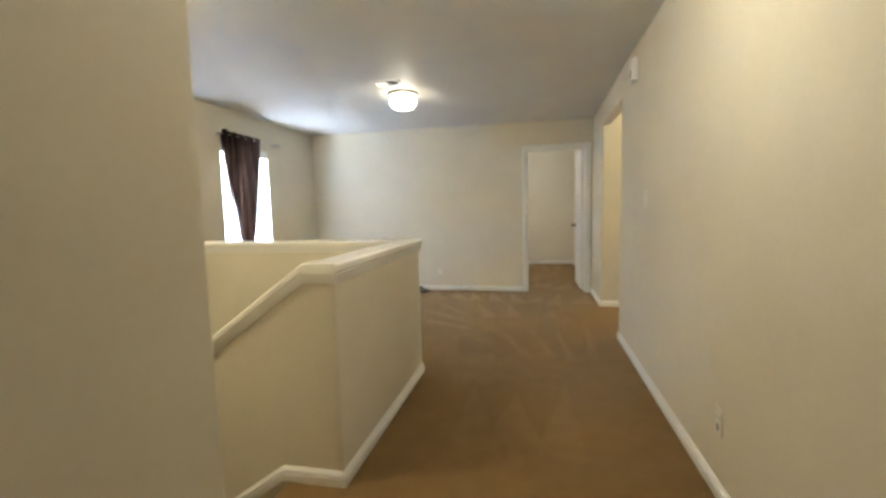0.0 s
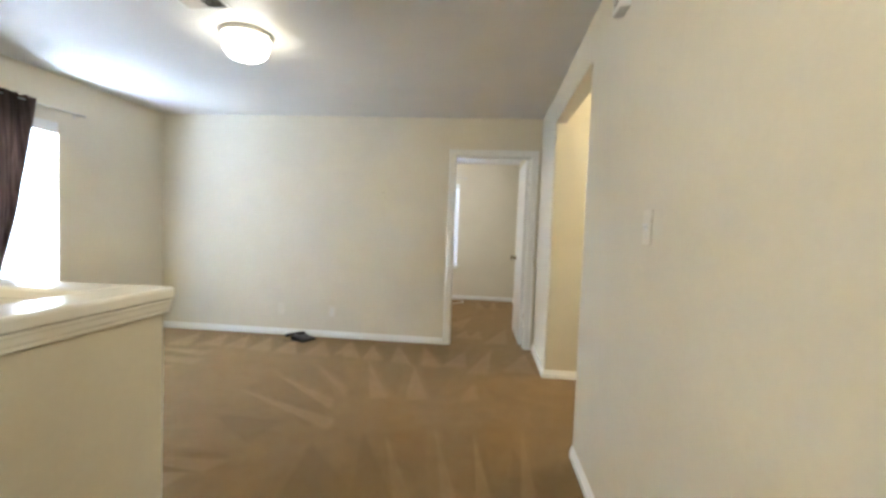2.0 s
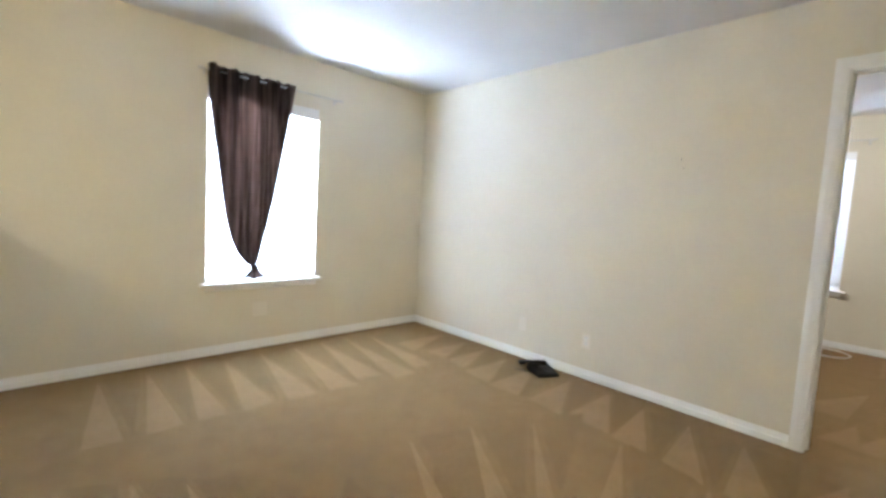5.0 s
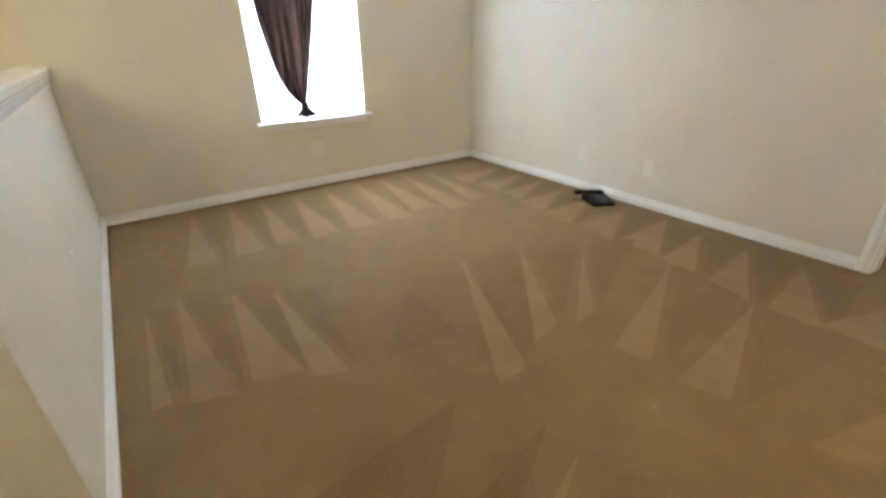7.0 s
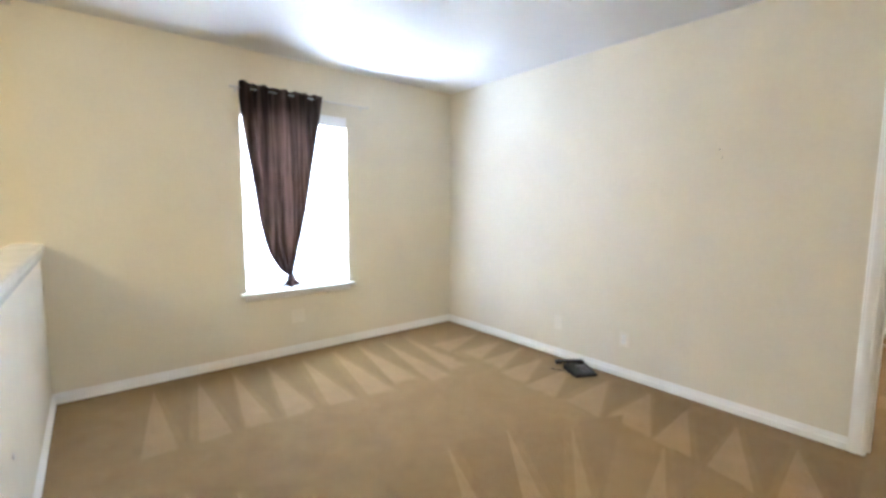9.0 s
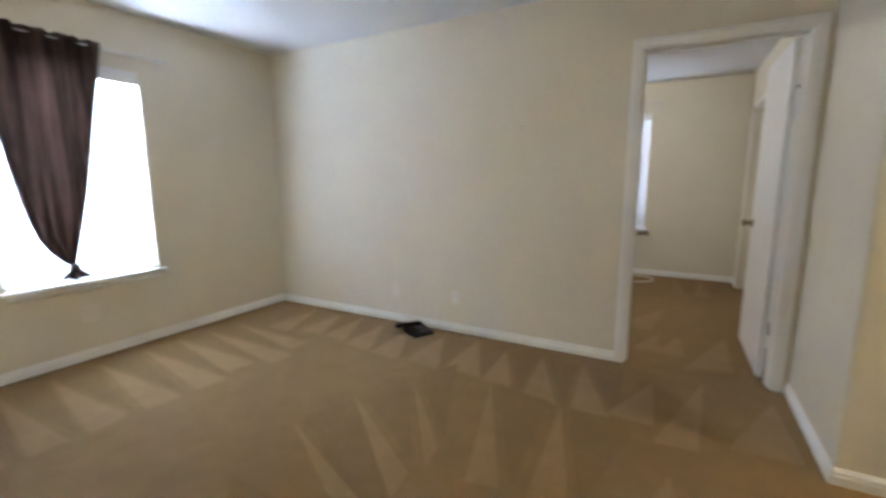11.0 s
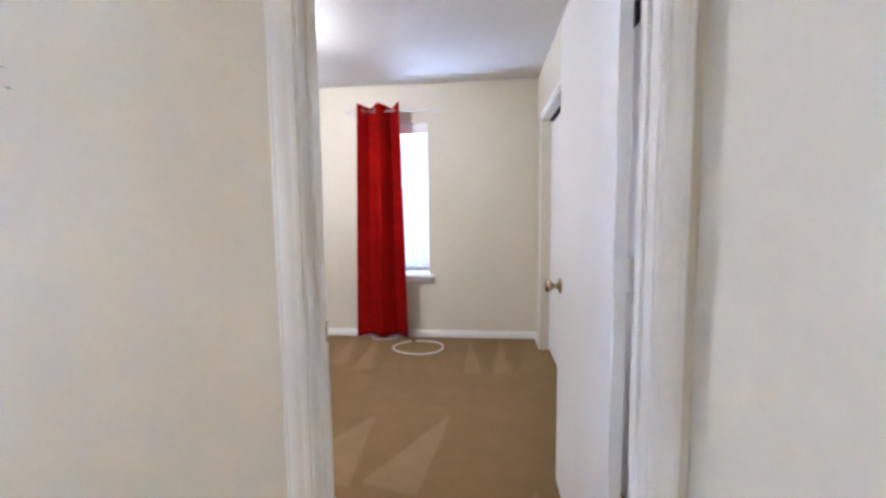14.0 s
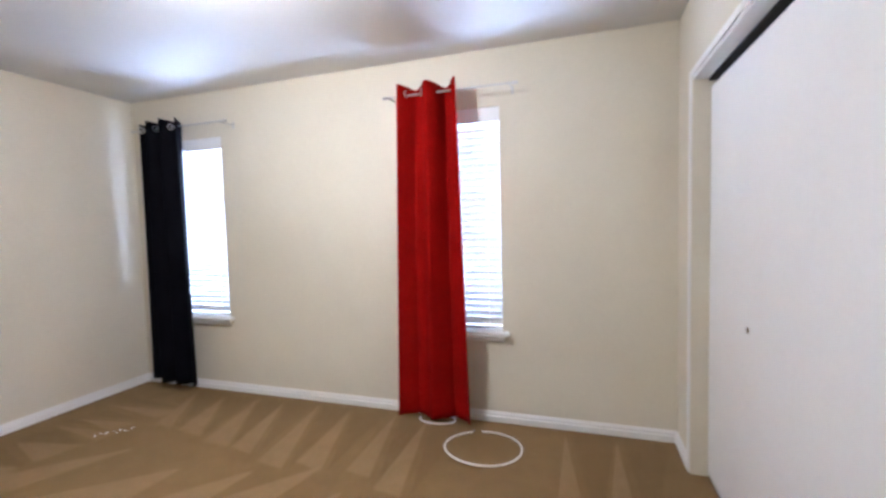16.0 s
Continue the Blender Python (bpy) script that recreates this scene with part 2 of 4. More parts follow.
def structure(name, bm, material, label, category, smooth=False):
    return tagged(mesh_object(name, bm, material, smooth), label, category, kind="structure")


def round_corner(bm, x, y, radius=0.019):
    """Bullnose bead on the upright outer corner at (x, y)."""
    es = [e for e in bm.edges if all(abs(v.co.x - x) < 1e-4 and abs(v.co.y - y) < 1e-4 for v in e.verts)]
    bmesh.ops.bevel(bm, geom=es, offset=radius, segments=5, profile=0.5, affect="EDGES")
    return bm


# walls
hall_right = boxes((HALL_X, 1.05, -1.6, OPEN_Y0, 0, CEILING), (HALL_X, 1.05, OPEN_Y0, OPEN_Y1, OPEN_TOP, CEILING))
for v in hall_right.verts:
    if v.co.y > OPEN_Y1 - 0.01 and v.co.x < HALL_X + 0.01:
        v.co.x = STUB_X
structure("wall_hall_right", hall_right,
          WALL, "cream painted hall wall with orange peel texture", "wall")
structure("wall_short_beside_door", round_corner(round_corner(boxes((STUB_X, COL_X, OPEN_Y1, BACK_IN, 0, CEILING)), STUB_X, OPEN_Y1), COL_X, OPEN_Y1), WALL,
          "short cream wall between bedroom door and side hall", "wall")
structure("wall_back", boxes((LEFT_X, DOOR_X0 - 0.02, BACK_Y, BACK_IN, 0, CEILING), (DOOR_X0 - 0.02, DOOR_X1 + 0.02, BACK_Y, BACK_IN, DOOR_TOP + 0.02, CEILING),
          (DOOR_X1 + 0.02, STUB_X, BACK_Y, BACK_IN, 0, CEILING)), WALL, "cream painted wall with a doorway to the bedroom", "wall")
WIN = dict(y0=5.0, y1=5.89, z0=0.568, z1=2.045)
structure("wall_left", boxes((-3.45, LEFT_X, 3.79, WIN["y0"], 0, CEILING), (-3.45, LEFT_X, WIN["y1"], BACK_IN, 0, CEILING),
          (-3.45, LEFT_X, WIN["y0"], WIN["y1"], 0, WIN["z0"]), (-3.45, LEFT_X, WIN["y0"], WIN["y1"], WIN["z1"], CEILING)), WALL,
          "cream painted outer wall with one window", "wall")
structure("wall_stairwell_end", boxes((-3.55, WELL_X, STAIR_Y0, 3.79, -2.0, CEILING)), WALL, "cream stairwell end wall", "wall")
structure("wall_stairwell_side", boxes((-3.55, -0.53, STAIR_Y0 - 0.12, STAIR_Y0, -2.0, CEILING)), WALL, "cream wall beside the stairs", "wall")
structure("wall_hall_left", boxes((-0.65, -0.53, -1.6, STAIR_Y0 - 0.12, 0, CEILING)), WALL, "cream hall wall ending at the stairs", "wall")
structure("wall_hall_end", boxes((-0.65, 1.05, -1.72, -1.6, 0, CEILING)), WALL, "cream wall closing the hall", "wall")
BW = [(-0.713, -0.062), (-2.968, -2.318)]
BZ0, BZ1 = 0.615, 2.085
structure("wall_bedroom_far", boxes((-3.40, BW[1][0], BED_Y, BED_Y + 0.155, 0, CEILING), (BW[1][1], BW[0][0], BED_Y, BED_Y + 0.155, 0, CEILING), (BW[0][1], 1.08, BED_Y, BED_Y + 0.155, 0, CEILING),
          *[(a, b, BED_Y, BED_Y + 0.155, 0, BZ0) for a, b in BW], *[(a, b, BED_Y, BED_Y + 0.155, BZ1, CEILING) for a, b in BW]), WALL,
          "pale cream bedroom wall with two narrow windows", "wall")
structure("wall_bedroom_left", boxes((-3.40, -3.273, BACK_IN, BED_Y, 0, CEILING)), WALL, "pale cream bedroom side wall", "wall")
CL_Y0, CL_Y1, CL_TOP = 7.36, 9.945, 2.03
structure("wall_bedroom_closet", boxes((BED_X, 1.08, BACK_IN, CL_Y0, 0, CEILING), (BED_X, 1.08, CL_Y1, BED_Y, 0, CEILING), (BED_X, 1.08, CL_Y0, CL_Y1, CL_TOP, CEILING)),
          WALL, "pale cream wall with a closet opening", "wall")
structure("wall_closet_back", boxes((COL_X, COL_X + 0.1, BACK_IN, BED_Y + 0.155, 0, CEILING), (1.08, COL_X, BED_Y, BED_Y + 0.155, 0, CEILING)), WALL, "plain wall behind the closet", "wall")
# side hall seen past the short wall
structure("wall_side_hall_south", boxes((1.05, 2.92, OPEN_Y0 - 0.12, OPEN_Y0, 0, CEILING)), WALL, "cream side hall wall", "wall")
structure("wall_side_hall_east", boxes((2.80, 2.92, OPEN_Y0, 6.99, 0, CEILING), (2.92, 4.4, 6.87, 6.99, 0, CEILING)), WALL, "cream side hall wall with outer corner", "wall")
D2X0, D2X1, D2Y = 3.10, 3.86, 8.04
structure("wall_side_hall_north", boxes((COL_X + 0.1, D2X0 - 0.02, D2Y, D2Y + 0.12, 0, CEILING), (D2X1 + 0.02, 4.4, D2Y, D2Y + 0.12, 0, CEILING),
          (D2X0 - 0.02, D2X1 + 0.02, D2Y, D2Y + 0.12, 2.065, CEILING)), WALL, "cream side hall wall around a closed door", "wall")
structure("wall_side_hall_far", boxes((4.4, 4.5, 6.87, D2Y + 0.12, 0, CEILING)), WALL, "cream wall closing the side hall", "wall")
structure("wall_side_hall_west", boxes((COL_X + 0.1, COL_X + 0.102, BACK_IN, D2Y, 0, CEILING)), WALL, "cream side hall wall", "wall")

# ceilings
structure("ceiling", boxes((-3.6, 4.6, -1.8, BACK_Y + 0.06, CEILING, CEILING + 0.12)), CEIL, "textured off-white ceiling with a satin sheen", "ceiling")
structure("ceiling_bedroom", boxes((-3.6, 4.6, BACK_Y + 0.06, 10.6, CEILING, CEILING + 0.12)), CEIL, "textured off-white bedroom ceiling with a satin sheen", "ceiling")


# ---- carpet with brushed strokes ----
def floor_sheet(name, rects, z, label):
    bm = bmesh.new()
    for x0, x1, y0, y1 in rects:
        box(bm, x0, x1, y0, y1, z - 0.15, z)
    ob = structure(name, bm, CARPET, label, "floor")
    ob.data.uv_layers.new(name="stroke")
    for l in ob.data.uv_layers["stroke"].data:
        l.uv = (0.0, 0.0)
    return ob


floor = floor_sheet("floor", [(-0.95, 1.05, -1.7, STAIR_Y1), (-0.75, 1.05, STAIR_Y1, 3.80), (-3.45, 1.05, 3.80, BACK_Y), (DOOR_X0 - 0.03, DOOR_X1 + 0.03, BACK_Y, BACK_IN),
               (-3.4, 1.6, BACK_IN, 10.35), (1.05, 4.5, OPEN_Y0 - 0.1, BACK_Y), (1.6, 4.5, BACK_Y, 8.2)], 0.0,
               "brown cut pile carpet with vacuum cleaner strokes")
rng = random.Random(7)


laid_count = [0]


def stroke(bm, uv, apex, base_a, base_b, laid=1.0):
    """One brushed stroke: a tapering tongue of pile laid the other way. u falls to 0 at the long sides, v to 0 at the open end."""
    steps = 5
    laid_count[0] += 1
    z = 0.0018 + 0.00002 * laid_count[0]
    apex, a, b = Vector((*apex, z)), Vector((*base_a, z)), Vector((*base_b, z))
    mid = (a + b) / 2
    rows = []
    for i in range(steps + 1):
        t = 0.04 + 0.96 * i / steps
        l, m, r = apex.lerp(a, t), apex.lerp(mid, t), apex.lerp(b, t)
        fade = laid * (1.0 - 0.25 * t ** 3)
        rows.append([(bm.verts.new(l), 0.05, fade), (bm.verts.new(m), 1.0, fade), (bm.verts.new(r), 0.05, fade)])
    for p, q in zip(rows, rows[1:]):
        for k in (0, 1):
            quad = (p[k], p[k + 1], q[k + 1], q[k])
            f = bm.faces.new([v[0] for v in quad])
            for loop, v in zip(f.loops, quad):
                loop[uv].uv = (v[1], v[2])


def stroke_row(bm, uv, start, end, count, out, out_end, length, width, lean=0.0, dark=False, strength=1.0):
    """Strokes side by side from start to end; they point along out, turning to out_end."""
    s, e = Vector(start), Vector(end)
    d = (e - s).normalized()
    for i in range(count):
        t = (i + 0.5 + rng.uniform(-0.28, 0.28)) / count
        p = s.lerp(e, t)
        o = Vector(out).lerp(Vector(out_end), t).normalized()
        ln, w = length * rng.uniform(0.6, 1.25), width * rng.uniform(0.6, 1.4)
        tip = p + o * ln * 0.5 + d * lean * ln * rng.uniform(0.4, 1.3)
        foot = p - o * ln * 0.5
        tw = d * w * 0.5 + o * w * rng.uniform(-0.25, 0.25)
        if dark != "only":
            stroke(bm, uv, tip, foot - tw, foot + tw, strength)
        if dark and rng.random() < 0.85:
            half = d * (e - s).length / count * 0.5
            stroke(bm, uv, foot + half, tip + half - tw * 0.8, tip + half + tw * 0.9, -strength)


def saw_row(bm, uv, tips, feet, count, fill, skew=0.0, strength=1.0):
    """Strokes fanned between a line of tips and a line of open feet, with dark pile between them; skew slides the feet sideways."""
    (t0, t1), (f0, f1) = [[Vector(p) for p in line] for line in (tips, feet)]
    run = (f1 - f0) / count
    rise = (t1 - t0) / count
    for i in range(count):
        k = (i + 0.5 + rng.uniform(-0.10, 0.10)) / count
        tip, foot = t0.lerp(t1, k), f0.lerp(f1, k)
        out = (tip - foot).normalized()
        tip, foot = tip + out * rng.uniform(-0.05, 0.05), foot + out * rng.uniform(-0.06, 0.06) + run * skew
        w = run * fill * rng.uniform(0.8, 1.15) * 0.5
        turn = out * rng.uniform(-0.12, 0.12) * w.length
        stroke(bm, uv, foot + run * 0.5, tip + rise * 0.12, tip + rise * 0.9, -strength)
        stroke(bm, uv, tip, foot - w - turn, foot + w + turn, strength)


def stroke_sheet(name, rows, label):
    bm = bmesh.new()
    uv = bm.loops.layers.uv.new("stroke")
    for r in rows:
        (saw_row if isinstance(r[0][0], tuple) else stroke_row)(bm, uv, *r)
    ob = mesh_object(name, bm, CARPET)
    ob.parent = floor
    return tagged(ob, label, kind="stuff")


stroke_sheet("carpet_stroke", [
    ((-0.7, 4.45), (0.5, 4.85), 4, (0.5, -1), (-0.1, -1), 0.85, 0.42, 0.0, "only"),
    ((-1.2, 4.75), (-0.9, 5.3), 2, (1, -0.4), (0.9, -0.5), 0.7, 0.45, 0.0, "only"),
    (((-1.85, 3.90), (-1.85, 4.02)), ((-1.15, 3.90), (-1.15, 4.02)), 1, 0.5),
    (((-3.12, 4.22), (-3.08, 6.50)), ((-2.20, 4.16), (-2.12, 6.40)), 9, 0.74),
    (((-2.85, 6.98), (-0.02, 6.96)), ((-2.82, 6.50), (0.06, 6.32)), 10, 0.88, 0.25),
    (((-1.50, 5.30), (-1.02, 6.45)), ((-0.52, 4.92), (-0.62, 5.75)), 3, 0.62, 0.0, 0.75),
    (((-0.84, 6.48), (0.02, 6.32)), ((-0.40, 5.44), (0.06, 5.56)), 2, 0.62, 0.0, 0.75),
    (((0.10, 6.20), (0.60, 5.80)), ((0.12, 5.58), (0.52, 5.62)), 1, 0.45, 0.0, 0.6),
    (((-1.97, 4.00), (-1.62, 4.62)), ((-1.12, 4.02), (-0.90, 4.62)), 3, 0.80, 0.0, 0.85),
    (((-0.30, 5.02), (0.80, 5.22)), ((0.05, 4.20), (0.72, 4.28)), 4, 0.55, 0.0, 0.45),
    ((-0.3, 3.2), (0.40, 3.3), 3, (-0.2, 1), (0.1, 1), 0.9, 0.35, 0.0, True, 0.3),
    ((-0.4, 2.1), (0.8, 2.2), 3, (0.1, 1), (-0.2, 1), 1.1, 0.5, 0.3, "only", 0.45),
    ((0.1, 6.6), (0.85, 6.6), 3, (0.1, 1), (0.1, 1), 0.7, 0.22, 0.1),
    ((1.3, 5.3), (2.6, 5.6), 5, (0.5, 1), (0.3, 1), 0.9, 0.3, 0.1),
    ((1.8, 6.6), (3.1, 7.3), 4, (-0.4, 1), (-0.6, 1), 1.0, 0.35, 0.1)], "lighter brushed strokes in the brown pile")
stroke_sheet("carpet_stroke", [
    (((-2.75, 10.17), (-0.40, 10.17)), ((-2.42, 9.58), (-0.35, 9.36)), 8, 0.72),
    (((0.15, 10.14), (0.78, 10.17)), ((0.25, 9.34), (0.72, 9.40)), 2, 0.72),
    ((-2.85, 8.8), (-2.75, 9.9), 5, (-1, 0.05), (-1, 0.0), 0.7, 0.18, 0.0, True),
    ((-2.6, 8.95), (-0.6, 9.05), 5, (0.7, 1), (0.3, 1), 0.9, 0.50, 0.1),
    ((-2.4, 8.2), (0.6, 8.3), 5, (-0.2, 1), (0.3, 1), 0.9, 0.30, 0.1),
    ((0.1, 7.6), (0.7, 7.6), 3, (0.1, 1), (0.1, 1), 0.7, 0.25, 0.1)], "lighter brushed strokes in the brown pile")

# ---- stairs and stairwell ----
steps = thing("stairs", "carpeted brown stairs going down beside the half wall", "stairs", kind="structure")
RISE, RUN = 0.18, 0.25
for i in range(9):
    x1 = -0.95 - RUN * i
    z = -RISE * (i + 1)
    ob = part("stair_step", boxes((x1 - RUN - 0.02, x1, STAIR_Y0, STAIR_Y1, z - 0.18, z), bevel=0.012), CARPET, steps)
landing = structure("floor_landing", boxes((WELL_X, -0.79, STAIR_Y0, HALF_Y0, -2.0, -1.8)), CARPET, "brown carpet on the lower stair landing", "floor")

SLOPE = 0.72
BREAK_X = -0.83


def half_wall():
    bm = boxes((HALF_X - 0.12, HALF_X, STAIR_Y1, HALF_Y1, -2.0, HALF_TOP), (WELL_X, HALF_X - 0.12, HALF_Y0, HALF_Y1, -2.0, HALF_TOP))
    low = -3.38
    pts = [(HALF_X - 0.12, -2.0), (HALF_X - 0.12, HALF_TOP), (BREAK_X, HALF_TOP), (low, HALF_TOP - SLOPE * (BREAK_X - low)), (low, -2.0)]
    front = [bm.verts.new((x, STAIR_Y1, z)) for x, z in pts]
    back = [bm.verts.new((x, STAIR_Y1 + 0.12, z)) for x, z in pts]
    bm.faces.new(front)
    bm.faces.new(list(reversed(back)))
    for i in range(len(pts)):
        j = (i + 1) % len(pts)
        bm.faces.new((front[i], front[j], back[j], back[i]))
    return bm


structure("wall_half", round_corner(half_wall(), HALF_X, STAIR_Y1), WALL, "cream half wall round the stairwell", "half wall")

# rounded cap board and the moulding under it
def cap_run(a, b, out, width=0.165):
    """Cap board from a to b (middle of the wall's top), with rounded edges and a cove moulding on both sides."""
    w = width / 2
    prof = [(-w, 0.006), (-w + 0.006, 0.0), (w - 0.006, 0.0), (w, 0.006), (w, 0.030), (w - 0.004, 0.037), (w - 0.012, 0.040), (-w + 0.012, 0.040), (-w + 0.004, 0.037), (-w, 0.030)]
    return prism(bmesh.new(), prof, a, b, out)


def moulding_run(a, b, out):
    prof = [(0.0, -0.048), (0.007, -0.048), (0.010, -0.044), (0.010, -0.036), (0.013, -0.030), (0.016, -0.014), (0.019, -0.008), (0.019, -0.0005), (0.0, -0.0005)]
    return prism(bmesh.new(), prof, a, b, out)


cap = thing("half_wall_cap", "glossy off-white cap with cove moulding on the half wall", "wall cap", kind="structure")
cx, cy, fy = HALF_X - 0.06, (HALF_Y0 + HALF_Y1) / 2, STAIR_Y1 + 0.06
part("cap_board", cap_run((cx, fy - 0.0825, HALF_TOP), (cx, cy + 0.0825, HALF_TOP), (1, 0, 0)), CAPW, cap)
part("cap_board", cap_run((WELL_X, cy, HALF_TOP), (cx - 0.0825, cy, HALF_TOP), (0, 1, 0)), CAPW, cap)
part("cap_board", cap_run((cx - 0.0825, fy, HALF_TOP), (BREAK_X, fy, HALF_TOP), (0, 1, 0)), CAPW, cap)
LOWX = -3.38
part("sloping_cap_board", cap_run((BREAK_X, fy, HALF_TOP), (LOWX, fy, HALF_TOP - SLOPE * (BREAK_X - LOWX)), (0, 1, 0)), CAPW, cap)
for a, b, o in (((HALF_X, STAIR_Y1 - 0.019, HALF_TOP), (HALF_X, HALF_Y1 + 0.019, HALF_TOP), (1, 0, 0)), ((HALF_X, STAIR_Y1, HALF_TOP), (BREAK_X, STAIR_Y1, HALF_TOP), (0, -1, 0)),
                ((BREAK_X, STAIR_Y1, HALF_TOP), (LOWX, STAIR_Y1, HALF_TOP - SLOPE * (BREAK_X - LOWX)), (0, -1, 0)), ((WELL_X, HALF_Y0, HALF_TOP), (HALF_X - 0.12, HALF_Y0, HALF_TOP), (0, -1, 0)),
                ((LEFT_X, HALF_Y1, HALF_TOP), (HALF_X, HALF_Y1, HALF_TOP), (0, 1, 0))):
    part("cove_moulding", moulding_run(a, b, o), CAPW, cap)

# ---- baseboards ----
BASE = [(0, 0), (0.015, 0), (0.016, 0.037), (0.006, 0.0405), (0.006, 0.046), (0.013, 0.0485), (0.011, 0.056), (0.006, 0.062), (0.004, 0.068), (0, 0.070)]


def baseboard(a, b, out, z=0.0):
    return structure("baseboard", prism(bmesh.new(), BASE, (*a, z), (*b, z), (*out, 0)), TRIM, "white moulded baseboard along the wall", "baseboard")


for a, b, o in (((HALL_X, -1.6), (HALL_X, OPEN_Y0), (-1, 0)), ((STUB_X, OPEN_Y1 - 0.014), (STUB_X, BACK_Y), (-1, 0)), ((STUB_X, OPEN_Y1), (COL_X, OPEN_Y1), (0, -1)),
                ((LEFT_X, BACK_Y), (DOOR_X0 - 0.072, BACK_Y), (0, -1)), ((LEFT_X, HALF_Y1), (LEFT_X, BACK_Y), (1, 0)), ((LEFT_X, HALF_Y1), (HALF_X, HALF_Y1), (0, 1)),
                ((HALF_X, STAIR_Y1 - 0.014), (HALF_X, HALF_Y1 + 0.014), (1, 0)), ((-0.53, -1.6), (-0.53, STAIR_Y0), (1, 0)),
                ((HALF_X - 0.30, STAIR_Y1), (HALF_X, STAIR_Y1), (0, -1)), ((COL_X, OPEN_Y1 - 0.014), (COL_X, BACK_IN), (1, 0)),
                ((1.05, OPEN_Y0), (2.80, OPEN_Y0), (0, 1)), ((2.80, OPEN_Y0), (2.80, 7.004), (-1, 0)), ((2.80, 6.99), (4.4, 6.99), (0, 1)), ((HALL_X, OPEN_Y0), (1.05, OPEN_Y0), (0, 1)),
                ((COL_X + 0.1, D2Y), (D2X0 - 0.075, D2Y), (0, -1)), ((D2X1 + 0.075, D2Y), (4.4, D2Y), (0, -1)), ((COL_X + 0.102, BACK_IN), (COL_X + 0.102, D2Y), (1, 0)),
                ((-3.273, BED_Y), (BED_X, BED_Y), (0, -1)), ((-3.273, BACK_IN), (-3.273, BED_Y), (1, 0)), ((BED_X, CL_Y1 + 0.03), (BED_X, BED_Y), (-1, 0)),
                ((-3.273, BACK_IN), (DOOR_X0 - 0.072, BACK_IN), (0, 1)), ((BED_X, BACK_IN), (BED_X, CL_Y0 - 0.03), (-1, 0))):
    baseboard(a, b, o)
skirt = structure("baseboard", prism(bmesh.new(), BASE, (HALF_X - 0.30, STAIR_Y1, 0), (LOWX, STAIR_Y1, -SLOPE * (HALF_X - 0.30 - LOWX)), (0, -1, 0)), TRIM,
                  "white moulded baseboard sloping down the stairs", "baseboard")


# ---- doors ----
CASE = [(0.0, 0.0), (0.012, 0.0), (0.015, 0.008), (0.013, 0.016), (0.017, 0.030), (0.018, 0.045), (0.014, 0.052), (0.016, 0.058), (0.012, 0.064), (0.0, 0.064)]


def casing(parent, x0, x1, y, top, out):
    """Mitred casing round an opening in a wall that runs along x; out is -1 or 1 along y."""
    for k, (a, b) in enumerate((((x0, 0.0), (x0, top)), ((x0, top), (x1, top)), ((x1, top), (x1, 0.0)))):
        bm = bmesh.new()
        rows = []
        for (px, pz), end in ((a, 0), (b, 1)):
            ring = []
            for o, w in CASE:
                dx = -w if px == x0 else w
                dz = w if pz == top else 0.0
                ring.append(bm.verts.new((px + dx, y + out * o, pz + dz)))
            rows.append(ring)
        n = len(CASE)
        for i in range(n):
            j = (i + 1) % n
            bm.faces.new((rows[0][i], rows[0][j], rows[1][j], rows[1][i]))
        bm.faces.new(rows[0])
        bm.faces.new(list(reversed(rows[1])))
        part("casing", bm, TRIM, parent)


def knob(bm, m):
    lathe(bm, [(0.0, 0.0), (0.033, 0.0), (0.033, 0.003), (0.028, 0.008), (0.014, 0.012), (0.011, 0.018), (0.011, 0.030), (0.016, 0.036), (0.025, 0.042), (0.0285, 0.051), (0.027, 0.060), (0.019, 0.066), (0.0, 0.068)], 28, m)
    return bm


def door_frame(d, x0, x1, y0, y1, top, stop_y):
    part("jamb", boxes((x0 - 0.018, x0, y0 - 0.002, y1 + 0.002, 0, top + 0.018), bevel=0.001), TRIM, d)
    part("jamb", boxes((x1, x1 + 0.018, y0 - 0.002, y1 + 0.002, 0, top + 0.018), bevel=0.001), TRIM, d)
    part("head_jamb", boxes((x0, x1, y0 - 0.002, y1 + 0.002, top, top + 0.018), bevel=0.001), TRIM, d)
    part("door_stop", boxes((x0, x0 + 0.011, stop_y - 0.035, stop_y, 0, top), bevel=0.002), TRIM, d)
    part("door_stop", boxes((x1 - 0.011, x1, stop_y - 0.035, stop_y, 0, top), bevel=0.002), TRIM, d)
    part("door_stop", boxes((x0 + 0.011, x1 - 0.011, stop_y - 0.035, stop_y, top - 0.011, top), bevel=0.002), TRIM, d)


door1 = thing("door_1", "white flush bedroom door standing open in white casing", "door", kind="structure")
door_frame(door1, DOOR_X0, DOOR_X1, BACK_Y, BACK_IN, DOOR_TOP, BACK_IN - 0.038)
casing(door1, DOOR_X0 - 0.006, DOOR_X1 + 0.006, BACK_Y, DOOR_TOP + 0.006, -1)
casing(door1, DOOR_X0 - 0.006, DOOR_X1 + 0.006, BACK_IN, DOOR_TOP + 0.006, 1)
part("strike_plate", boxes((DOOR_X0, DOOR_X0 + 0.0025, BACK_IN - 0.036, BACK_IN - 0.006, 0.905, 0.965), bevel=0.0008), STEEL, door1, "dull steel strike plate")
LEAF_W = 0.790
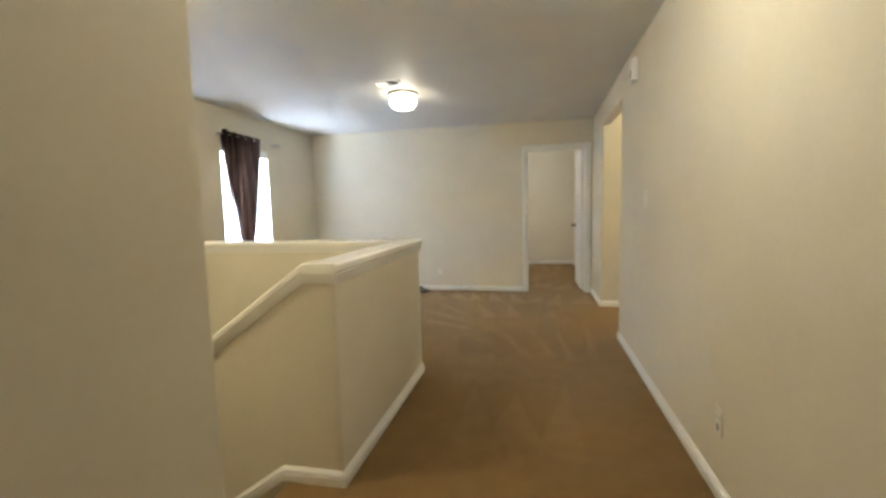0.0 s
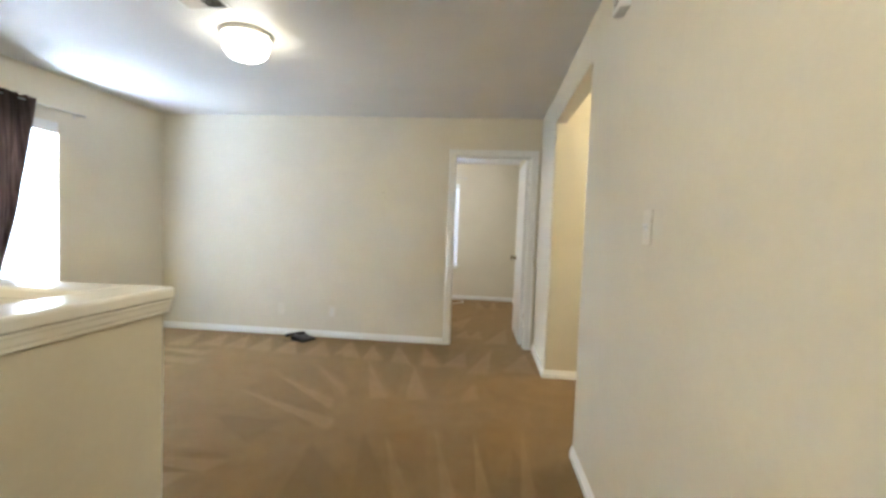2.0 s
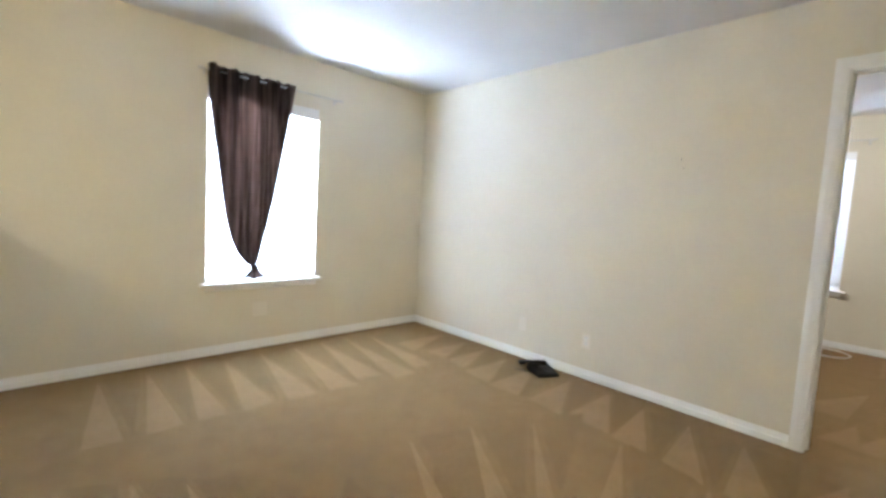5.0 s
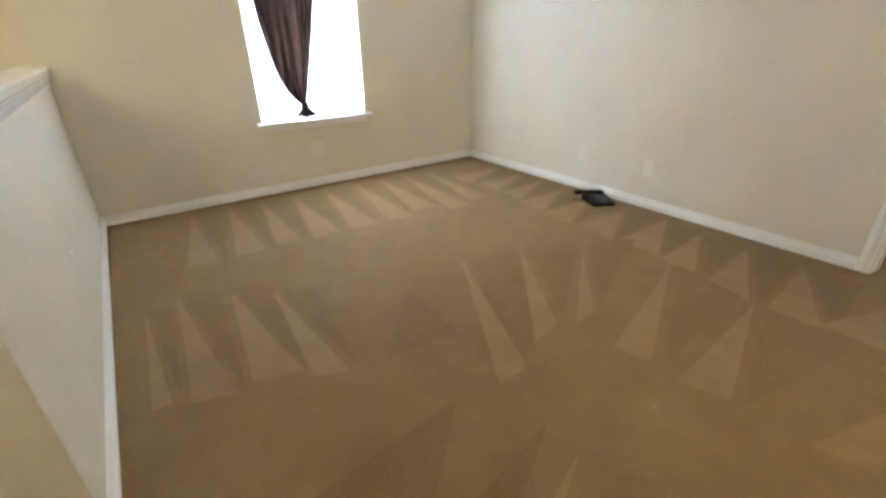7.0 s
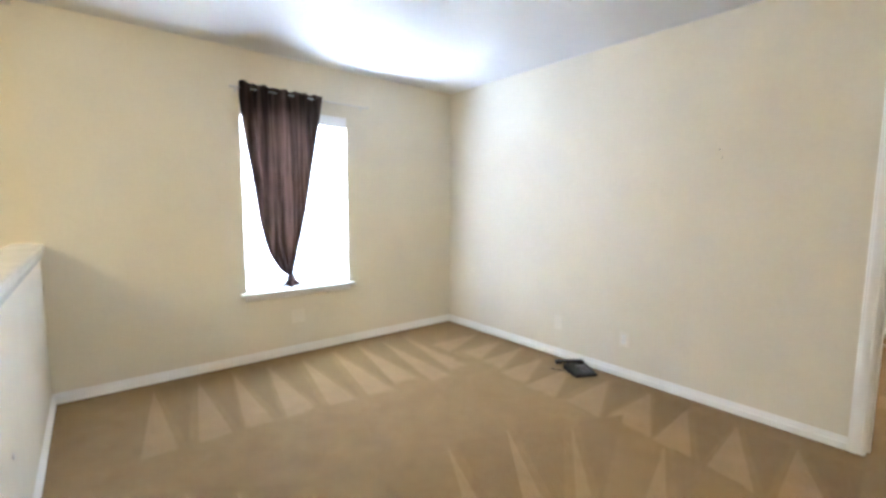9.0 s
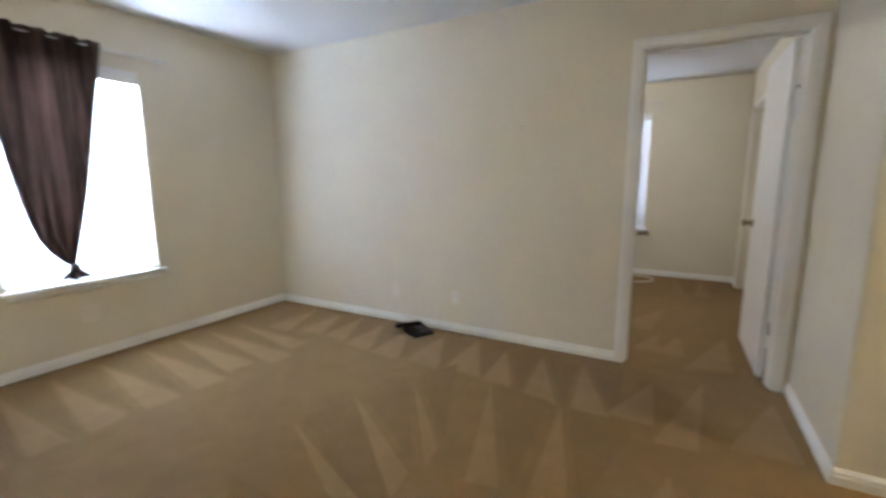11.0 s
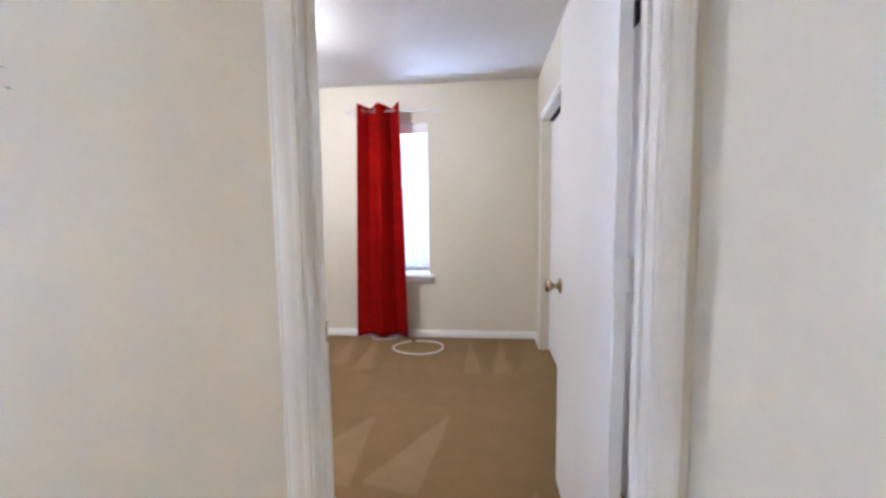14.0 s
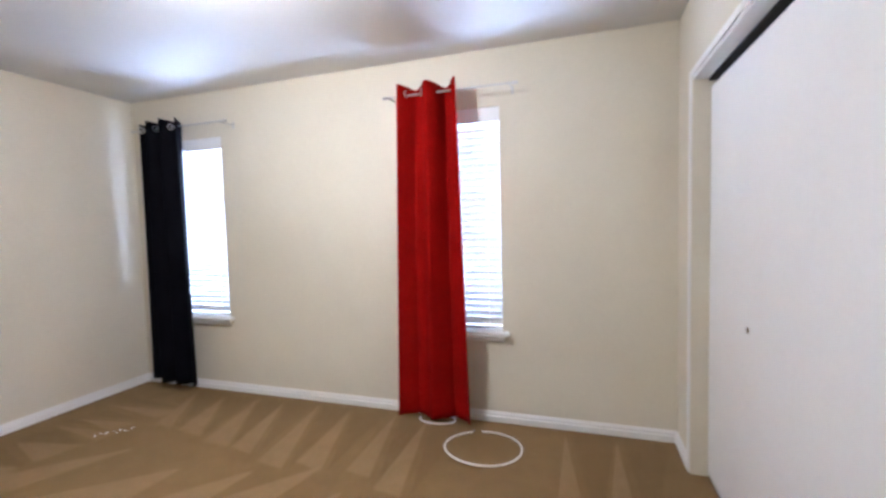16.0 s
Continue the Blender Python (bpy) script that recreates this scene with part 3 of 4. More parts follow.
leaf = part("door_leaf", boxes((-0.040, -0.005, 0.004, LEAF_W, 0.012, DOOR_TOP - 0.004), bevel=0.002), DOORW, door1, "white painted flush leaf")
leaf.matrix_world = pose(DOOR_X1 - 0.004, BACK_IN + 0.016, 0, 0, 0, 0.8)
part("door_knob", knob(bmesh.new(), pose(-0.040, LEAF_W - 0.06, 0.930, 0, -90, 0)), BRASS, leaf, "aged brass door knob", smooth=True)
part("door_knob", knob(bmesh.new(), pose(-0.005, LEAF_W - 0.06, 0.930, 0, 90, 0)), BRASS, leaf, "aged brass door knob", smooth=True)
part("latch_plate", boxes((-0.034, -0.011, LEAF_W - 0.001, LEAF_W + 0.0012, 0.900, 0.960)), BRASS, leaf)
for hz in (0.25, 1.09, 1.83):
    hb = part("hinge", tube(bmesh.new(), [(0.006, -0.003, hz - 0.045), (0.006, -0.003, hz + 0.045)], 0.0065, 10), TRIM, leaf, "white painted hinge")
    hb2 = part("hinge_leaf", boxes((-0.037, 0.004, 0.0005, 0.0036, hz - 0.044, hz + 0.044)), TRIM, leaf)

door2 = thing("door_2", "white flush closed door in the side hall", "door", kind="structure")
door_frame(door2, D2X0, D2X1, D2Y, D2Y + 0.12, 2.045, D2Y + 0.075)
casing(door2, D2X0 - 0.006, D2X1 + 0.006, D2Y, 2.051, -1)
leaf2 = part("door_leaf", boxes((D2X0 + 0.006, D2X1 - 0.003, D2Y + 0.004, D2Y + 0.038, 0.012, 2.041), bevel=0.002), DOORW, door2, "white painted flush leaf")
for hz in (0.25, 1.09, 1.83):
    part("hinge", tube(bmesh.new(), [(D2X0 + 0.003, D2Y - 0.004, hz - 0.045), (D2X0 + 0.003, D2Y - 0.004, hz + 0.045)], 0.0065, 10), TRIM, leaf2, "white painted hinge")

# closet with sliding doors
closet = thing("closet_front", "bedroom closet opening with two white sliding doors", "closet", kind="structure")
part("jamb", boxes((BED_X - 0.004, 1.126, CL_Y1 - 0.016, CL_Y1 + 0.002, 0, CL_TOP)), WALL, closet)
part("jamb", boxes((BED_X - 0.004, 1.126, CL_Y0 - 0.002, CL_Y0 + 0.016, 0, CL_TOP)), WALL, closet)
part("head_jamb", boxes((BED_X - 0.004, 1.126, CL_Y0 + 0.016, CL_Y1 - 0.016, CL_TOP - 0.016, CL_TOP + 0.002)), TRIM, closet)
part("trim_strip", boxes((BED_X - 0.013, BED_X - 0.004, CL_Y1 - 0.004, CL_Y1 + 0.030, 0, CL_TOP + 0.034), bevel=0.003), TRIM, closet)
part("trim_strip", boxes((BED_X - 0.013, BED_X - 0.004, CL_Y0 - 0.03, CL_Y0 + 0.004, 0, CL_TOP + 0.034), bevel=0.003), TRIM, closet)
part("trim_strip", boxes((BED_X - 0.0135, BED_X - 0.004, CL_Y0 + 0.004, CL_Y1 - 0.004, CL_TOP, CL_TOP + 0.034), bevel=0.003), TRIM, closet)
part("sliding_track", boxes((1.038, 1.122, CL_Y0 + 0.016, CL_Y1 - 0.016, CL_TOP - 0.030, CL_TOP - 0.016)), DARK, closet, "dark top track")
for x, y0, y1 in ((1.046, 8.58, 9.925), (1.084, 7.38, 8.72)):
    panel = part("sliding_door", boxes((x, x + 0.032, y0, y1, 0.018, CL_TOP - 0.058), bevel=0.002), DOORW, closet, "white flush sliding door")
    part("finger_pull", lathe(bmesh.new(), [(0.0, 0.0), (0.007, 0.0), (0.010, 0.001), (0.012, 0.0025), (0.012, 0.0)], 20, pose(x - 0.0003, 9.39 if y1 > 9 else y0 + 0.09, 0.895, 0, -90, 0)), BRASS, panel, "small brass finger pull")


# ---- windows and blinds ----
def window(name, m, width, z0, z1, depth, label):
    """Local x across the opening, y into the room, z up; y = 0 is the room face of the wall."""
    w = thing(name, label, "window", m, kind="structure")
    h = width / 2
    fr = boxes((-h, h, -depth, -depth + 0.05, z0, z0 + 0.045), (-h, h, -depth, -depth + 0.05, z1 - 0.045, z1), (-h, -h + 0.04, -depth, -depth + 0.05, z0 + 0.045, z1 - 0.045),
               (h - 0.04, h, -depth, -depth + 0.05, z0 + 0.045, z1 - 0.045))
    part("window_frame", fr, VINYL, w)
    part("sash_bar", boxes((-h + 0.04, h - 0.04, -depth + 0.005, -depth + 0.045, (z0 + z1) / 2 - 0.02, (z0 + z1) / 2 + 0.02), bevel=0.003), VINYL, w)
    for a, b in ((z0 + 0.045, (z0 + z1) / 2 - 0.02), ((z0 + z1) / 2 + 0.02, z1 - 0.045)):
        p = part("pane", boxes((-h + 0.04, h - 0.04, -depth + 0.020, -depth + 0.024, a, b)), GLASS, w)
        p.visible_shadow = False
    part("window_sill", boxes((-h - 0.045, h + 0.045, 0.0, 0.062, z0 - 0.022, z0 + 0.001), (-h, h, -depth + 0.05, 0.0, z0 - 0.001, z0 + 0.0008), bevel=0.004), TRIM, w, "white painted wooden sill")
    part("apron", prism(bmesh.new(), [(0, 0), (0.008, 0.0), (0.014, 0.008), (0.012, 0.020), (0.014, 0.034), (0.014, 0.045), (0, 0.045)], (-h - 0.01, 0, z0 - 0.068), (h + 0.01, 0, z0 - 0.068), (0, 1, 0)), TRIM, w)
    return w


def blind(m, width, z0, z1, label, tilt=52, slat_material=None, wide=0.050):
    b = thing("venetian_blind", label, "blind", m, "blinds")
    h = width / 2 - 0.0015
    part("head_rail", boxes((-h, h, -0.062, -0.012, z1 - 0.045, z1 - 0.002), bevel=0.003), VINYL, b)
    part("valance", boxes((-h - 0.002, h + 0.002, -0.010, -0.002, z1 - 0.095, z1 - 0.001), bevel=0.003), VINYL, b)
    pitch = 0.0445
    count = round((z1 - 0.112 - z0 - 0.014) / pitch)
    pitch = (z1 - 0.112 - z0 - 0.014) / count
    me = None
    for i in range(count):
        z = z1 - 0.112 - i * pitch
        if me is None:
            bm = bmesh.new()
            rows = []
            for k in range(5):
                t = k / 4 - 0.5
                y, up = t * wide, 0.0022 * (1 - 4 * t * t)
                rows.append([bm.verts.new((sx * h, y, up + dz)) for dz in (0.0, 0.0026) for sx in (-1, 1)])
            for p, q in zip(rows, rows[1:]):
                bm.faces.new((p[0], p[1], q[1], q[0]))
                bm.faces.new((p[2], q[2], q[3], p[3]))
                bm.faces.new((p[0], q[0], q[2], p[2]))
                bm.faces.new((p[1], p[3], q[3], q[1]))
            bm.faces.new((rows[0][0], rows[0][2], rows[0][3], rows[0][1]))
            bm.faces.new((rows[-1][0], rows[-1][1], rows[-1][3], rows[-1][2]))
            s = part("slat", bm, slat_material or SLAT, b)
            me = s.data
        else:
            s = new("slat", me)
            s.parent = b
        s.matrix_local = pose(0, -0.037, z, tilt + rng.uniform(-2.0, 2.0), rng.uniform(-0.25, 0.25), 0)
    zb = z1 - 0.112 - count * pitch
    part("bottom_rail", boxes((-h, h, -0.062, -0.012, zb - 0.004, zb + 0.014), bevel=0.003), VINYL, b)
    for sx in (-0.72, 0.72):
        part("ladder_cord", tube(bmesh.new(), [(sx * h, -0.013, z1 - 0.07), (sx * h, -0.013, zb)], 0.0016, 5), VINYL, b)
    return b


mL = pose(LEFT_X, (WIN["y0"] + WIN["y1"]) / 2, 0, 0, 0, -90)
window("window_1", mL, WIN["y1"] - WIN["y0"], WIN["z0"], WIN["z1"], 0.15, "white vinyl window with sill in the loft wall")
blind(mL, WIN["y1"] - WIN["y0"], WIN["z0"], WIN["z1"], "white slatted blind glowing with daylight behind a brown curtain", 75)
for i, (a, b) in enumerate(BW):
    mB = pose((a + b) / 2, BED_Y, 0, 0, 0, 180)
    window("window_%d" % (i + 2), mB, b - a, BZ0, BZ1, 0.15, "narrow white bedroom window with sill")
    blind(mB, b - a, BZ0, BZ1, "white slatted blind glowing beside a %s curtain" % ("red", "black")[i], 66, SLAT_DENSE, 0.060)


# ---- curtains and rods ----
def curtain_cloth(width_at, depth_at, z_top, z_bot, cols, rows):
    """Cloth sheet in local x (across), y (out from the wall), z. width_at(v) gives the two edges, depth_at(u, v) the folds."""
    bm = bmesh.new()
    g = []
    for r in range(rows + 1):
        v = r / rows
        a, b = width_at(v)
        g.append([])
        for c in range(cols + 1):
            u = c / cols
            x, y, z = depth_at(u, v)
            g[-1].append(bm.verts.new((a + (b - a) * u + x, y, z_top + (z_bot - z_top) * v + z)))
    for r in range(rows):
        for c in range(cols):
            bm.faces.new((g[r][c], g[r][c + 1], g[r + 1][c + 1], g[r + 1][c]))
    bm.normal_update()
    bmesh.ops.solidify(bm, geom=bm.faces[:], thickness=0.0022)
    return bm


def rod(m, x0, x1, z, y, label):
    r = thing("curtain_rod", label, "curtain rod", m, "curtain rods")
    part("rod", tube(bmesh.new(), [(x0, y, z), (x1, y, z)], 0.006, 10), NICKEL, r)
    for x in (x0 + 0.02, x1 - 0.02):
        b = part("bracket", tube(bmesh.new(), [(x, 0.0, z - 0.004), (x, y - 0.01, z - 0.010), (x, y + 0.012, z - 0.010), (x, y + 0.014, z + 0.004)], 0.004, 8), NICKEL, r)
        part("bracket_plate", boxes((x - 0.009, x + 0.009, 0.0, 0.004, z - 0.032, z + 0.022), bevel=0.001), NICKEL, b)
    for x, s in ((x0, -1), (x1, 1)):
        part("finial", lathe(bmesh.new(), [(0.0, 0.0), (0.009, 0.0), (0.010, 0.010), (0.006, 0.014), (0.011, 0.022), (0.008, 0.032), (0.0, 0.034)], 14, pose(x, y, z, 0, 90 * s, 0)), NICKEL, r)
    return r


yc = (WIN["y0"] + WIN["y1"]) / 2
# local x runs towards -y on the left wall
rod(mL, yc - 6.05, yc - 4.955, 2.145, 0.06, "thin nickel curtain rod above the loft window")
brown = thing("brown_curtain", "sheer dark brown curtain gathered and knotted at the bottom", "curtain", mL)


def brown_edges(v):
    s = min(1.0, v)
    left = 4.992 + (5.318 - 4.992) * (0.62 * s ** 1.4 + 0.38 * s ** 14)
    right = 5.628 + (5.345 - 5.628) * s ** 1.15
    return yc - left, yc - right


def brown_fold(u, v):
    amp = 0.013 * (1 - 0.45 * v) + 0.004
    f = math.sin(u * 8.5 * math.tau / 2 + 0.8 * math.sin(3 * u)) * amp + 0.006 * math.sin(u * 31 + 2 * v)
    f += 0.016 * abs(math.sin(u * 19 + 1.1 * math.sin(4 * u) + 0.5 * v)) ** 0.55 + 0.007 * abs(math.sin(u * 37 + 1.7 * v)) ** 0.6 - 0.012
    sag = 0.02 * math.sin(math.pi * u) * (1 - v) ** 6
    top = 0.006 * math.sin(u * 50) * (1 - v) ** 12
    return 0.004 * math.sin(9 * v + 5 * u), 0.062 + f + 0.018 * math.sin(math.pi * v), top - sag * 0.3 + 0.012 * (1 - u) * (1 - v) ** 8


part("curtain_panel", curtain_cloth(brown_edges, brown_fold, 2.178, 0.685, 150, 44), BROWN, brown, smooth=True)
part("hem", curtain_cloth(lambda v: brown_edges(0.115 * v), lambda u, v: (0.0, 0.040 + 0.003 * math.sin(40 * u), 0.0), 2.150, 1.995, 30, 6), BROWN, brown, "doubled cloth at the rod", smooth=True)
# cloth doubled back on itself in narrow gathers behind the panel
for ua, ub, va, vb in ((0.0, 0.075, 0.0, 0.13), (0.19, 0.225, 0.20, 0.27), (0.36, 0.385, 0.37, 0.40), (0.53, 0.575, 0.51, 0.56), (0.68, 0.70, 0.66, 0.70), (0.80, 0.835, 0.79, 0.83), (0.95, 1.0, 0.92, 1.0)):
    def gather_edges(v):
        a, b = brown_edges(v)
        return a + (b - a) * (ua + (va - ua) * v), a + (b - a) * (ub + (vb - ub) * v)

    part("gather", curtain_cloth(gather_edges, lambda u, v: (0.003 * math.sin(11 * v + 20 * ua), 0.030 + 0.018 * math.sin(math.pi * v) + 0.004 * math.sin(math.pi * u), 0.0), 2.150, 0.690, 6, 30), BROWN, brown, smooth=True)
kn = bmesh.new()
lathe(kn, [(0.0, 0.036), (0.022, 0.032), (0.034, 0.012), (0.036, -0.008), (0.026, -0.026), (0.0, -0.03)], 18, pose(yc - 5.335, 0.07, 0.672))
for v in kn.verts:
    v.co += Vector((0.004, 0.006, 0.003)) * noise.noise(v.co * 60)
part("knot", kn, BROWN, brown, "tight cloth knot", smooth=True)
part("tail", curtain_cloth(lambda v: (yc - 5.335 + 0.020 + 0.060 * v ** 0.8, yc - 5.335 - 0.020 - 0.092 * v ** 0.9), lambda u, v: (0.0, 0.066 + 0.016 * math.sin(u * 17) * (0.3 + v) - 0.030 * v, 0.012 * math.sin(u * 9) * v), 0.672, 0.594, 24, 8), BROWN, brown, "flared cloth tail", smooth=True)


def grommet_curtain(name, m, top_edges, low_edges, z_top, z_bot, material, label, waves, phase, rod_y, tuck=0.0):
    c = thing(name, label, "curtain", m, "grommet curtains")

    def edges(v):
        return tuple(t + (l - t) * v for t, l in zip(top_edges, low_edges))

    def fold(u, v):
        amp = 0.056 * (1 - 0.22 * v) * (1 - 0.2 * math.sin(5 * u + 1))
        w = math.sin(u * waves * math.tau + phase + 0.25 * math.sin(3.1 * v))
        return 0.010 * math.sin(u * waves * math.tau * 2 + 1) * (0.4 + v), rod_y + amp * w + 0.004 * math.sin(23 * u + 4 * v) - tuck * math.exp(-u / 0.05), 0.006 * math.sin(u * 13) * v + 0.012 * w * (1 - v) ** 10

    part("curtain_panel", curtain_cloth(edges, fold, z_top, z_bot, 72, 40), material, c, smooth=True)
    n = int(waves * 2)
    for k in range(n):
        u = (k * math.pi - phase) / (waves * math.tau)
        if not 0.02 < u < 0.98:
            continue
        a, b = edges(0.03)
        x = a + (b - a) * u
        g = bmesh.new()
        slope = 62 if math.cos(u * waves * math.tau + phase) > 0 else -62
        if a > b:
            slope = -slope
        mm = pose(x, rod_y, z_top - 0.045, 0, 0, slope) @ pose(0, 0, 0, 90, 0, 0)
        ring = [mm @ Vector((0.021 * math.cos(t * math.tau / 24), 0.021 * math.sin(t * math.tau / 24), 0)) for t in range(24)]
        part("grommet", tube(g, ring, 0.0055, 8, True), NICKEL, c, "nickel grommet ring", smooth=True)
    return c


mF = pose(0, BED_Y, 0, 0, 0, 180)
rod(mF, -0.045, 0.785, 2.178, 0.130, "thin nickel curtain rod above a bedroom window")
rod(mF, 2.165, 3.08, 2.165, 0.130, "thin nickel curtain rod above a bedroom window")
grommet_curtain("red_curtain", mF, (0.692, 0.296), (0.748, 0.240), 2.232, 0.040, RED, "bright red satin grommet curtain reaching almost to the floor", 2.0, math.pi / 2, 0.130)
grommet_curtain("black_curtain", mF, (3.040, 2.570), (3.080, 2.538), 2.212, 0.075, BLACK, "black satin grommet curtain reaching almost to the floor", 3.0, math.pi / 2, 0.130, 0.085)


# ---- ceiling fixtures ----
def dome_lamp(name, m, label, glass=None):
    lamp = thing(name, label, "lamp", m, "dome lamps")
    part("base_plate", lathe(bmesh.new(), [(0.0, 0.0), (0.150, 0.0), (0.154, -0.005), (0.154, -0.022), (0.147, -0.028), (0.0, -0.028)], 40), PLASTIC, lamp, "white metal base", smooth=True, angle=40)
    part("shade", lathe(bmesh.new(), [(0.122, -0.026), (0.130, -0.040), (0.136, -0.060), (0.137, -0.082), (0.130, -0.110), (0.110, -0.136), (0.078, -0.156), (0.038, -0.167), (0.012, -0.169), (0.0, -0.169)], 40), glass or LAMP_GLASS, lamp, "lit opal glass dome", smooth=True)
    part("finial", lathe(bmesh.new(), [(0.009, -0.167), (0.010, -0.172), (0.006, -0.180), (0.0, -0.182)], 16), NICKEL, lamp, smooth=True)
    return lamp


dome_lamp("ceiling_lamp", pose(-1.165, 5.13, CEILING), "lit white glass dome lamp on the loft ceiling")
dome_lamp("ceiling_lamp", pose(-1.0, 8.74, CEILING), "lit white glass dome lamp on the bedroom ceiling", BED_GLASS)
dome_lamp("ceiling_lamp", pose(0.30, 2.35, CEILING), "lit white glass dome lamp on the hall ceiling", ENTRY_GLASS)
dome_lamp("ceiling_lamp", pose(2.20, 5.95, CEILING), "lit white glass dome lamp on the side hall ceiling", HALL_GLASS)
# Added out of view: fill for the stairwell, in place of light from downstairs.
dome_lamp("ceiling_lamp", pose(-1.75, 1.95, CEILING), "unseen dome lamp added on the stairwell ceiling as fill light", STAIR_FILL_GLASS)


def vent(x0, x1, y0, y1):
    v = thing("ceiling_vent", "white metal air register with open louvres", "vent", pose((x0 + x1) / 2, (y0 + y1) / 2, CEILING))
    a, b = (x1 - x0) / 2, (y1 - y0) / 2
    fr = boxes((-a, a, -b, -b + 0.025, -0.007, 0), (-a, a, b - 0.025, b, -0.007, 0), (-a, -a + 0.025, -b + 0.025, b - 0.025, -0.007, 0), (a - 0.025, a, -b + 0.025, b - 0.025, -0.007, 0), bevel=0.002)
    part("frame", fr, PLASTIC, v)
    part("backing", boxes((-a + 0.02, a - 0.02, -b + 0.02, b - 0.02, -0.0015, -0.0005)), DARK, v, "dark duct opening")
    part("divider", boxes((-0.006, 0.006, -b + 0.025, b - 0.025, -0.0085, -0.002)), PLASTIC, v)
    n = 9
    for side in (-1, 1):
        for i in range(n):
            x = side * (0.014 + (a - 0.045) * (i + 0.5) / n)
            s = part("slat", boxes((-0.0065, 0.0065, -b + 0.026, b - 0.026, -0.0006, 0.0006)), PLASTIC, v)
            s.matrix_local = pose(x, 0, -0.0062, 0, 38 * side, 0)
    return v


vent(-1.335, -1.06, 4.63, 4.82)


# ---- wall plates ----
def plate(name, m, label, w=0.072, h=0.117, category="outlet"):
    p = thing(name, label, category, m)
    part("cover_plate", boxes((-w / 2, w / 2, 0.0, 0.0055, -h / 2, h / 2), bevel=0.002), IVORY, p)
    return p


def screw(p, x, z):
    part("screw", lathe(bmesh.new(), [(0.0, 0.0), (0.0032, 0.0), (0.0032, 0.0008), (0.0, 0.0012)], 12, pose(x, 0.0055, z, -90, 0, 0)), NICKEL, p)


def outlet(m, label):
    p = plate("wall_outlet", m, label)
    for z in (-0.0195, 0.0195):
        f = part("socket", boxes((-0.0165, 0.0165, 0.0055, 0.0075, z - 0.014, z + 0.014), bevel=0.003), PLASTIC, p)
        part("slot", boxes((-0.0078, -0.0055, 0.0073, 0.0079, z - 0.002, z + 0.007)), DARK, f)
        part("slot", boxes((0.0055, 0.0078, 0.0073, 0.0079, z - 0.001, z + 0.006)), DARK, f)
        part("slot", lathe(bmesh.new(), [(0.0, 0.0), (0.0026, 0.0), (0.0026, 0.0006), (0.0, 0.0006)], 10, pose(0, 0.0074, z - 0.008, -90, 0, 0)), DARK, f)
    screw(p, 0, 0)
    return p


outlet(pose(-1.258, BACK_Y, 0.29, 0, 0, 180), "white duplex outlet low on the back wall")
pl = plate("blank_wall_plate", pose(-1.85, BACK_Y, 0.292, 0, 0, 180), "white blank plate low on the back wall", category="wall plate")
screw(pl, 0, 0.03), screw(pl, 0, -0.03)
pl = plate("blank_wall_plate", pose(LEFT_X, 5.41, 0.325, 0, 0, -90), "white wide blank plate under the loft window", 0.115, 0.117, "wall plate")
screw(pl, -0.023, 0.03), screw(pl, 0.023, 0.03), screw(pl, -0.023, -0.03), screw(pl, 0.023, -0.03)
hall_outlet = outlet(pose(HALL_X, 2.66, 0.325, 0, 0, 90), "white duplex outlet with a broken lower socket on the hall wall")
part("broken_socket", boxes((-0.009, 0.004, 0.0068, 0.0082, -0.040, -0.008), bevel=0.001), DARK, hall_outlet, "dark broken socket hole")
sw = plate("light_switch", pose(HALL_X, 3.975, 1.290, 0, 0, 90), "white toggle light switch on the hall wall", category="switch")
part("toggle_surround", boxes((-0.006, 0.006, 0.0055, 0.0065, -0.013, 0.013)), PLASTIC, sw)
tg = part("toggle", boxes((-0.0045, 0.0045, 0.0, 0.016, -0.005, 0.005), bevel=0.001), PLASTIC, sw)
tg.matrix_local = pose(0, 0.005, 0.0, 28, 0, 0)
screw(sw, 0, 0.03), screw(sw, 0, -0.03)
chime = thing("door_chime", "small white plastic chime box high on the hall wall", "chime", pose(HALL_X, 4.345, 2.265, 0, 0, 90))
part("cover", boxes((-0.055, 0.055, 0.006, 0.045, -0.085, 0.085), bevel=0.006), PLASTIC, chime)
part("back_plate", boxes((-0.050, 0.050, 0.0, 0.008, -0.080, 0.080)), PLASTIC, chime)
for i in range(5):
    part("slot", boxes((-0.036, 0.036, 0.0446, 0.0456, -0.06 + 0.012 * i, -0.056 + 0.012 * i)), DARK, chime)

# ---- telephone on the carpet ----
phone = thing("telephone", "black corded desk telephone lying off the hook on the carpet", "telephone", pose(-1.500, 6.920, 0.004, 0, 0, 64))
bm = bmesh.new()
prof = [(-0.098, 0.0), (-0.098, 0.014), (-0.090, 0.020), (0.060, 0.042), (0.092, 0.046), (0.100, 0.038), (0.100, 0.0)]
a = [bm.verts.new((-0.090, y, z)) for y, z in prof]
b = [bm.verts.new((0.090, y, z)) for y, z in prof]
bm.faces.new(a)
bm.faces.new(list(reversed(b)))
for i in range(len(prof)):
    j = (i + 1) % len(prof)
    bm.faces.new((a[i], a[j], b[j], b[i]))
bmesh.ops.bevel(bm, geom=bm.edges[:], offset=0.004, segments=2, affect="EDGES")
body = part("body", bm, BLACKP, phone)
keym = pose(0.025, -0.025, 0.0310, math.degrees(math.atan2(0.022, 0.150)), 0, 0)
